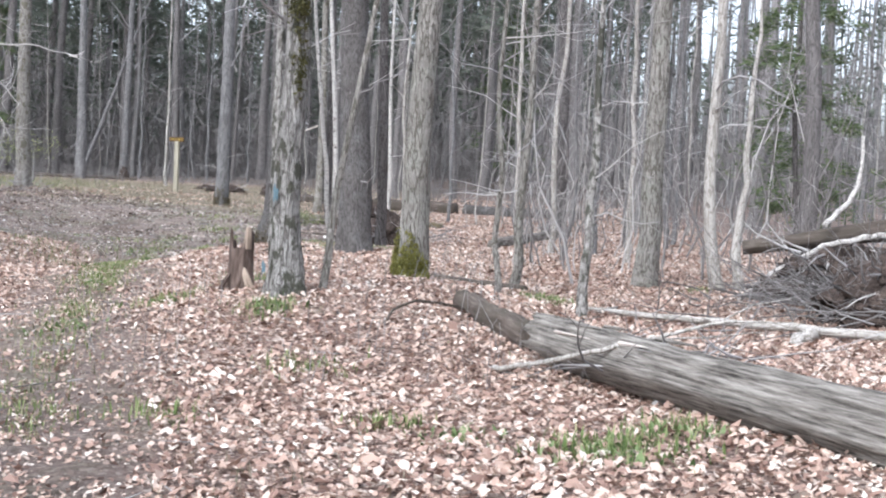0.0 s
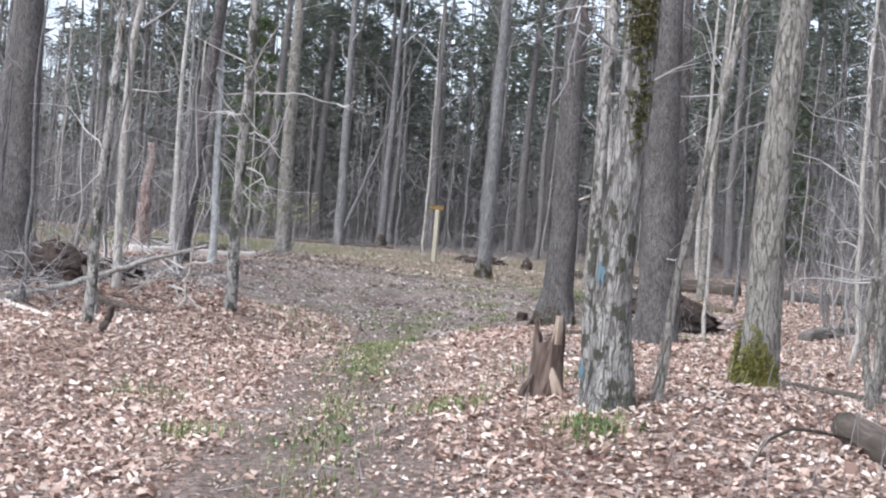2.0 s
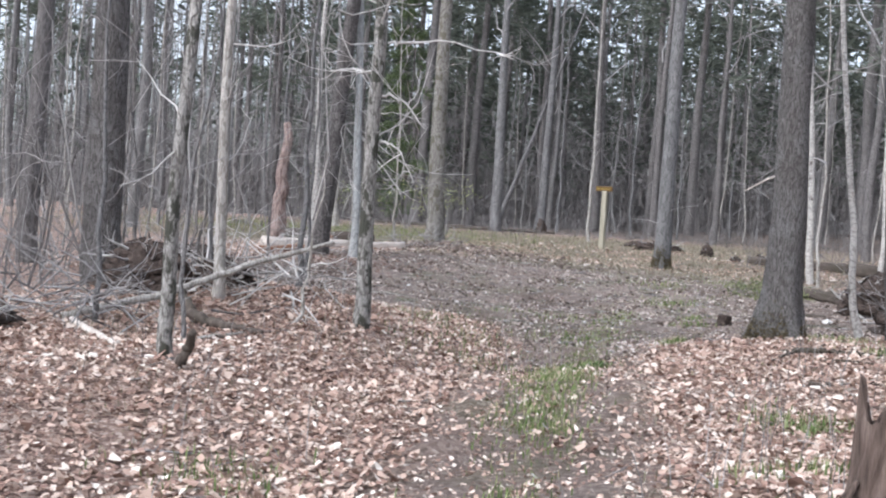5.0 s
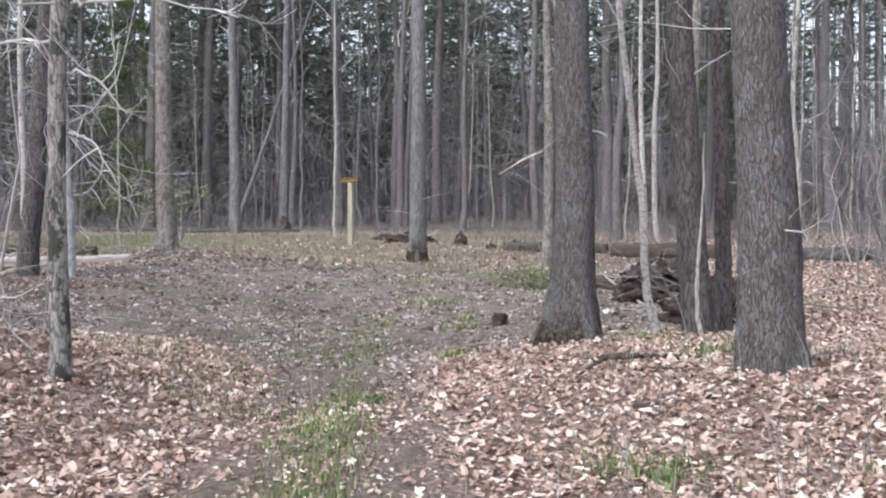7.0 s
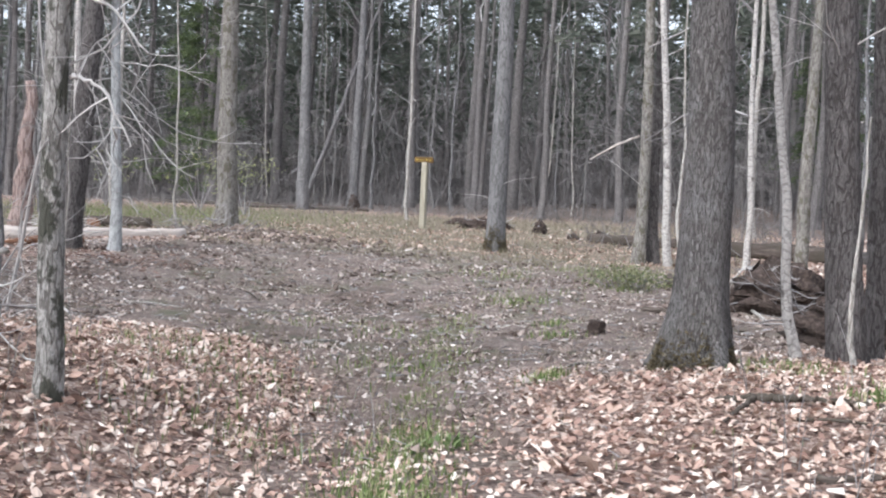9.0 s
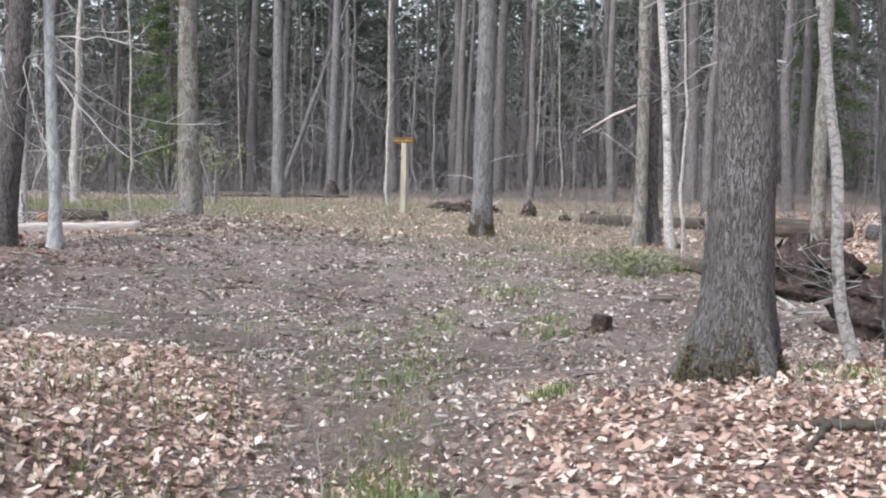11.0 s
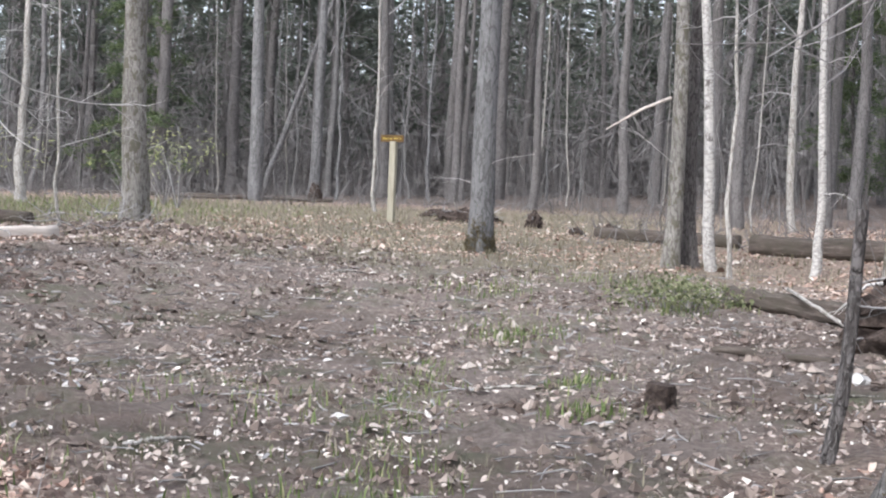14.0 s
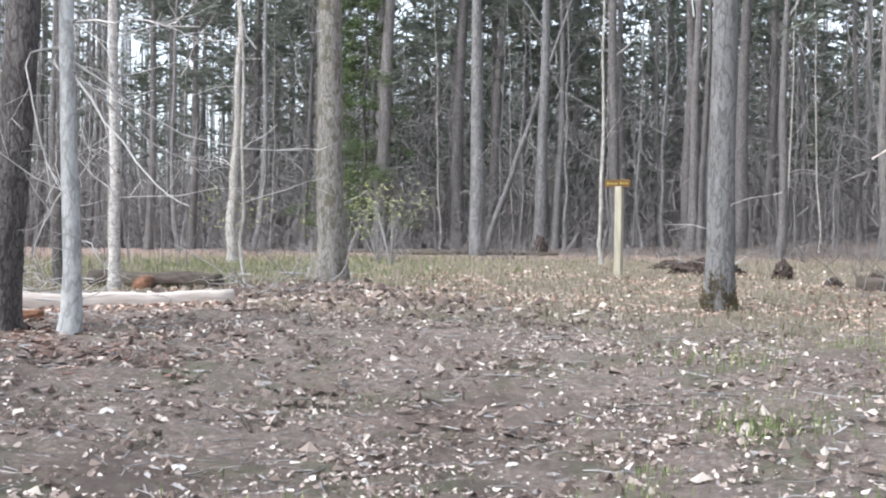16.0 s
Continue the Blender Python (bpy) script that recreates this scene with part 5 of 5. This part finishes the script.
g5 = np.random.RandomState(31)
n = 15000
ys = g5.uniform(7, 29, n)
clumps = 0.5 + 0.5 * np.sin(ys * 1.9) * np.sin(ys * 0.73 + 1)
keep = g5.rand(n) < np.clip(np.where((ys > 15.2) & (ys < 20.8), 0.85, 0.3) * (0.35 + clumps), 0, 1)
ys = ys[keep]
xs = track(ys) + g5.normal(size=len(ys)) * 0.19
grow("grass_strip", xs, ys, 0.07, GRASS, "short green grass down the middle of the track", 1)
px, py = [], []
for cx, cy, r, k in ((1.0, 6.7, 0.45, 420), (-0.3, 7.6, 0.3, 140), (1.5, 7.4, 0.3, 160), (1.35, 15.3, 0.4, 300), (-1.7, 11.3, 0.3, 240), (-1.1, 9.6, 0.4, 160), (-4.3, 32.3, 0.55, 300), (-3.6, 32.8, 0.4, 150),
                     (-5.0, 27.8, 0.3, 150), (-4.9, 26.6, 0.3, 120), (-5.9, 30.2, 0.5, 140), (-2.9, 12.2, 0.4, 120), (-2.6, 14.0, 0.5, 150), (-1.2, 21.6, 0.8, 320), (-0.9, 16.6, 0.5, 120), (-6.0, 13.2, 0.6, 180), (-4.8, 11.6, 0.4, 140), (-1.9, 7.9, 0.4, 130), (3.6, 17.0, 0.2, 80),
                     (-7.3, 21.6, 1.1, 300), (-6.6, 19.6, 0.9, 200), (-1.9, 20.9, 0.4, 200), (-2.7, 16.8, 0.5, 240), (-4.6, 22.5, 0.25, 130), (-6.2, 24.1, 0.9, 200), (-5.9, 30.7, 1.1, 180), (-7.6, 26.7, 1.2, 160), (-2.5, 22.6, 0.5, 200), (-8.4, 23.2, 1.1, 220), (-6.6, 33.2, 0.9, 170), (-5.2, 35.0, 0.9, 150)):
    px.append(cx + g5.normal(size=k) * r * 0.5)
    py.append(cy + g5.normal(size=k) * r * 0.5)
grow("grass_tufts", np.concatenate(px), np.concatenate(py), 0.1, GRASS, "scattered tufts of green grass among leaves", 2)
px, py = [], []
for cx, cy, r, k in ((1.0, 6.6, 0.42, 150), (1.45, 7.2, 0.3, 80), (0.2, 7.2, 0.3, 50), (-1.7, 11.3, 0.25, 70), (1.35, 15.3, 0.35, 90), (-2.9, 12.2, 0.3, 50), (-1.9, 20.9, 0.35, 80), (-2.6, 16.8, 0.4, 70), (-3.6, 11.2, 0.3, 50), (-0.9, 16.6, 0.4, 50), (-5.0, 19.4, 0.35, 60)):
    px.append(cx + g5.normal(size=k) * r * 0.5)
    py.append(cy + g5.normal(size=k) * r * 0.5)
grow("leafy_weeds", np.concatenate(px), np.concatenate(py), 0.075, WEED, "low broad-leaved green weeds among fallen leaves", 8, 1.3, 0.26)
n = 60000
xs, ys = g5.uniform(-27, 3, n), g5.uniform(33, 60, n)
keep = g5.rand(n) < meadow(xs, ys) * 0.8
grow("dry_grass", xs[keep], ys[keep], 0.11, STRAW, "short straw-coloured grass of the far clearing", 3)
n = 5500
xs, ys = -20 + g5.normal(size=n) * 3.5, 46 + g5.normal(size=n) * 4
grow("meadow_grass", xs, ys, 0.12, GRASS, "pale green grass at the forest edge", 4)
n = 16000
xs, ys = g5.uniform(-11, 3, n), g5.uniform(4, 30, n)
keep = g5.rand(n) < 1.0 * np.clip(0.15 + np.sin(xs * 1.3 + 2 * np.sin(ys * 0.6)) * np.sin(ys * 0.9 + xs * 0.4), 0, 1)
grow("dry_weeds", xs[keep], ys[keep], 0.09, STRAW, "dry grass stalks poking through leaves", 5, 0.8, 0.04)


n = 11000
xs, ys = g5.uniform(-12, 2, n), g5.uniform(5, 37, n)
keep = g5.rand(n) < np.clip(np.sin(xs * 1.1 + 1.5 * np.sin(ys * 0.5) + 2) * np.sin(ys * 0.8 - xs * 0.5) - 0.35, 0, 1) * 1.3
grow("sparse_grass", xs[keep], ys[keep], 0.06, GRASS, "thin young grass among leaves and dirt", 6, 0.8, 0.06)


n = 2400
xs, ys = g5.uniform(-9.5, -5.9, n), g5.uniform(16.5, 25.5, n)
keep = g5.rand(n) < np.clip(0.35 + np.sin(xs * 2.3 + np.sin(ys * 1.6)) * np.sin(ys * 1.9 + xs), 0, 1)
grow("bank_grass", xs[keep], ys[keep], 0.1, STRAW, "dry straw grass on the leafy bank", 7, 1.0, 0.05)


def weed_stalks():
    """Thin dry upright stalks on the leafy banks."""
    g = np.random.RandomState(88)
    s = Soup()
    for i in range(700):
        x, y = (g.uniform(-3.3, 1.5), g.uniform(9, 22)) if i % 3 else (g.uniform(-10, -5.5), g.uniform(9, 23))
        z, t = gz(x, y) - 0.02, 0.12 + 0.5 * g.rand() ** 2
        dx, dy = g.normal(size=2) * 0.25 * t
        s.tube([(x, y, z), (x + dx * 0.3, y + dy * 0.3, z + t * 0.5), (x + dx, y + dy, z + t)], [0.004, 0.003, 0.0015], 3, cap=False)
    tagged(new("weed_stalks", s.mesh("weed_stalks", TWIG)), "thin dry weed stalks standing in leaves", "weeds", kind="stuff")


weed_stalks()


def young_shrub(x, y, w, tall, seed, label):
    g = np.random.RandomState(seed)
    root = thing("shrub", x, y, gz(x, y), label, "shrub")
    s = Soup()
    tips = []
    for i in range(12):
        a = g.uniform(0, 6.28)
        e = np.array([math.cos(a) * w * g.uniform(0.3, 1), math.sin(a) * w * g.uniform(0.3, 1), tall * g.uniform(0.5, 1)])
        s.tube([(0, 0, -0.05), e * 0.5 + (0, 0, 0.1), e], [0.012, 0.008, 0.004], 4, cap=False)
        tips.append(e + g.normal(size=(7, 3)) * 0.22)
    part("woody_base", s.mesh("woody_base", TWIG), root, "thin bare stems")
    v, t = sprays(g, np.concatenate(tips), 0.13, 0.7, 2)
    v = v.reshape(-1, 3, 3)
    c = v.mean(1, keepdims=True)
    v = (c + (v - c) * np.array([1, 1, 1])).reshape(-1, 3)
    part("foliage", fast_mesh("foliage", v, t, [YOUNG]), root, "small pale yellow-green leaves")


def low_shrub():
    """A low leafy bush: a flattened, uneven dome of small leaves on thin stems."""
    g = np.random.RandomState(12)
    root = thing("low_shrub", -4.2, 32.3, gz(-4.2, 32.3), "low olive-green leafy shrub on dry leaves", "shrub")
    s = Soup()
    tips = []
    for i in range(46):
        a, d = g.uniform(0, 6.28), 0.62 * g.rand() ** 0.6
        e = np.array([math.cos(a) * d * 1.25, math.sin(a) * d, (0.42 - 0.35 * d) * g.uniform(0.6, 1.1)])
        s.tube([(e[0] * 0.5, e[1] * 0.5, -0.03), e * 0.7, e], [0.006, 0.005, 0.003], 3, cap=False)
        tips.append(e + g.normal(size=(14, 3)) * np.array([0.1, 0.1, 0.06]))
    part("woody_base", s.mesh("woody_base", TWIG), root, "thin bare stems")
    v, t = sprays(g, np.concatenate(tips), 0.06, 0.8, 2, 0.3)
    part("foliage", fast_mesh("foliage", v, t, [OLIVE]), root, "small olive-green leaves")


OLIVE = scattered("olive_leaf", [(0.0, (0.1, 0.12, 0.06)), (0.6, (0.2, 0.22, 0.11)), (1.0, (0.38, 0.37, 0.23))], 0.7, 0.25)
low_shrub()
for sx, sy, k in ((-19.5, 51.5, 1), (-18.0, 50.5, 2), (-17.0, 49.0, 3), (-22.5, 50.5, 4)):
    young_shrub(sx, sy, 1.0, 1.9, k, "thin shrub with pale new leaves")


def leaf_litter(name, mat, label, seed, on_dirt):
    """Fallen leaves: small curled ragged scraps strewn by how bare the ground is."""
    g = np.random.RandomState(seed)
    n = 900000
    y = 3.2 + 48 * g.rand(n) ** 1.35
    x = g.uniform(-17, 7.5, n)
    bare_here = bareness(x, y)
    lump = 0.5 + 0.5 * np.sin(x * 1.7 + 0.6 * np.sin(y * 1.1)) * np.sin(y * 1.3 + 0.8 * np.sin(x * 0.9))
    fleck = 0.5 + 0.5 * np.sin(x * 4.1 + 2 * np.sin(y * 2.3)) * np.sin(y * 3.7 + 2 * np.sin(x * 1.9))
    lane = (np.abs(x - track(y)) < 1.7) & (y < 21)
    dens = np.where(lane, 1 - 0.38 * bare_here, 1 - 0.6 * bare_here) * (0.5 + 0.35 * lump + 0.15 * fleck) * np.where(meadow(x, y) > 0.3, 0.07 + 0.16 * (lump > 0.55), 1.0)
    edge = np.clip(np.minimum((x + 17) / 4, (7.5 - x) / 2), 0, 1) * np.clip((51 - y) / 6, 0, 1) * np.clip((y - 3.2) / 1.5, 0.05, 1)
    edge = edge * np.where(y < 24, np.clip((x + 12.5) / 2.5, 0, 1), 1.0)
    yard = (bare_here > 0.3 + 0.4 * g.rand(n)) & ~lane
    keep = (g.rand(n) < dens * 0.78 * edge * np.where(yard, 0.55 + 2.4 * (lump * fleck) ** 1.5, 1.0)) & (yard == on_dirt)
    x, y = x[keep], y[keep]
    n = len(x)
    size = g.uniform(0.5, 1.0, n) ** 2 * 0.0415 * np.where(g.rand(n) < 0.06, 1.5, 1.0) * np.where(bareness(x, y) > 0.45, 0.7, 1.0) * (1 + 0.006 * y)
    z = height(x, y) + g.uniform(0.006, 0.04, n) * np.where(bareness(x, y) > 0.45, 0.5, 1.0)
    a = g.uniform(0, 6.28, n)
    u = np.stack([np.cos(a), np.sin(a), g.normal(size=n) * 0.28], -1)
    w = np.stack([-np.sin(a), np.cos(a), g.normal(size=n) * 0.32], -1) * g.uniform(0.45, 0.95, (n, 1))
    c = np.stack([x, y, z], -1)
    rim = []
    for k in range(6):
        b = k * math.pi / 3
        reach_k = (size * g.uniform(0.5, 1.2, n))[:, None]
        curl = np.stack([0 * a, 0 * a, g.uniform(-0.25, 0.6, n) * size], -1)
        rim.append(c + (u * math.cos(b) + w * math.sin(b)) * reach_k + curl)
    v = np.stack(rim, 1).reshape(-1, 3)
    o = np.arange(n)[:, None] * 6
    t = np.concatenate([o + np.array([q]) for q in ((0, 1, 2), (0, 2, 3), (0, 3, 5), (3, 4, 5))])
    tagged(new(name, fast_mesh(name, v, t, [mat])), label, "leaves", kind="stuff")


leaf_litter("leaf_litter", LEAVES, "dry curled tan and pale brown fallen leaves", 55, False)
leaf_litter("leaf_scraps", BITS, "pale leaf scraps trodden into bare dirt", 56, True)


def loose_twigs():
    g = np.random.RandomState(66)
    s = Soup()
    for i in range(2300):
        x, y = (g.uniform(-15, 6), 4 + 40 * g.rand() ** 1.2) if i < 1300 else (g.uniform(-14, -2.5), g.uniform(22, 37))
        a, ln = g.uniform(0, 6.28), 0.07 + 0.4 * g.rand() ** 2.5
        z = gz(x, y) + 0.015
        dx, dy = math.cos(a) * ln / 2, math.sin(a) * ln / 2
        s.tube([(x - dx, y - dy, z), (x + g.normal() * 0.12 * ln, y + g.normal() * 0.12 * ln, z + 0.015), (x + dx, y + dy, z + g.uniform(0, 0.05))], [0.006, 0.005, 0.002], 4, cap=False)
    tagged(new("loose_twigs", s.mesh("loose_twigs", TWIG)), "small pale twigs strewn on the ground", "twigs", kind="stuff")


loose_twigs()


def dirt_clods():
    """Crumbs of soil and rotten wood on the bare ground and on the mound under the mottled tree."""
    g = np.random.RandomState(77)
    n = 34000
    x, y = g.uniform(-15, -2, n), g.uniform(19, 37.5, n)
    heap = 0.5 + 0.5 * np.sin(x * 1.9 + 1.3 * np.sin(y * 1.1)) * np.sin(y * 2.2 + 1.6 * np.sin(x * 1.4))
    keep = g.rand(n) < bareness(x, y) ** 2 * np.clip(heap * 1.6 - 0.35, 0.05, 1)
    many = int(keep.sum())
    x, y = np.concatenate([x[keep], -12.7 + g.normal(size=1500) * 1.4]), np.concatenate([y[keep], 36.9 + g.normal(size=1500) * 0.8])
    n = len(x)
    r = g.uniform(0.4, 1, n) ** 2.5 * np.where(np.arange(n) < many, 0.06, 0.1)
    c = np.stack([x, y, height(x, y) + r * 0.35], -1)
    way = np.array([(1, 0, 0), (0, 1, 0), (-1, 0, 0), (0, -1, 0), (0, 0, 0.7)])
    v = (c[:, None, :] + way[None] * r[:, None, None] * g.uniform(0.5, 1.3, (n, 5, 1)) + g.normal(size=(n, 5, 3)) * r[:, None, None] * 0.25).reshape(-1, 3)
    o = np.arange(n)[:, None] * 5
    t = np.concatenate([o + np.array([q]) for q in ((0, 1, 4), (1, 2, 4), (2, 3, 4), (3, 0, 4))])
    tagged(new("dirt_clods", fast_mesh("dirt_clods", v, t, [CRUMB])), "small crumbs of dirt and rotten wood", "soil", kind="stuff")


def wood_chips(name, mat, label, cx, cy, sx, sy, count, size, seed):
    """Flat crumbs of broken wood strewn round a spot."""
    g = np.random.RandomState(seed)
    x, y = cx + g.normal(size=count) * sx, cy + g.normal(size=count) * sy
    c = np.stack([x, y, height(x, y) + 0.02], -1)[:, None, :]
    a = g.uniform(0, 6.28, count)
    ln, wd = size * g.uniform(0.4, 1.3, count), size * g.uniform(0.1, 0.3, count)
    u = np.stack([np.cos(a) * ln, np.sin(a) * ln, g.normal(size=count) * 0.2 * ln], -1)
    w = np.stack([-np.sin(a) * wd, np.cos(a) * wd, g.normal(size=count) * 0.3 * wd], -1)
    up = np.array([0, 0, 1.0]) * wd[:, None] * 0.7
    v = np.stack([-u - w, u - w, u * 0.9 + w, -u * 0.8 + w, -u * 0.7 + up, u * 0.8 + up], 1) + c
    o = np.arange(count)[:, None] * 6
    t = np.concatenate([o + np.array([q]) for q in ((0, 1, 5), (0, 5, 4), (3, 4, 5), (3, 5, 2), (1, 2, 5), (0, 4, 3))])
    tagged(new(name, fast_mesh(name, v.reshape(-1, 3), t, [mat])), label, "wood chips", kind="stuff")


RUST = scattered("rotten_chip", [(0.0, (0.08, 0.045, 0.035)), (0.6, (0.2, 0.125, 0.1)), (1.0, (0.42, 0.32, 0.27))], 0.9)
wood_chips("rotten_chips", RUST, "reddish crumbs of rotten wood", -13.0, 30.3, 1.0, 0.8, 600, 0.065, 1)
wood_chips("mound_chips", BITS, "broken pale wood pieces on a dirt mound", -12.6, 36.7, 1.4, 0.8, 260, 0.11, 2)
wood_chips("dirt_chips", TWIG, "grey wood pieces strewn on bare dirt", -8.5, 29.0, 3.0, 3.0, 500, 0.06, 3)
CRUMB = scattered("dirt_crumb", [(0.0, (0.075, 0.056, 0.046)), (0.6, (0.17, 0.132, 0.112)), (0.9, (0.29, 0.235, 0.2)), (1.0, (0.52, 0.46, 0.41))], 0.95)
dirt_clods()


def field_stone(x, y, r, seed):
    g = np.random.RandomState(seed)
    bm = bmesh.new()
    bmesh.ops.create_icosphere(bm, subdivisions=2, radius=r)
    for v in bm.verts:
        v.co *= 1 + 0.12 * g.normal()
        v.co.z *= 0.55
    me = bpy.data.meshes.new("stone")
    bm.to_mesh(me)
    bm.free()
    me.materials.append(STONE)
    ob = new("stone", me)
    ob.location = (x, y, gz(x, y) + r * 0.2)
    tagged(ob, "small pale stone lying on bare dirt", "stone", "stones on the dirt")


for k, (sx, sy, r) in enumerate(((-2.85, 28.1, 0.11), (-9.3, 27.6, 0.06), (-10.6, 28.6, 0.07), (-8.7, 26.4, 0.07), (1.65, 8.6, 0.08), (-7.4, 28.9, 0.06), (-6.6, 26.2, 0.06))):
    field_stone(sx, sy, r, k)
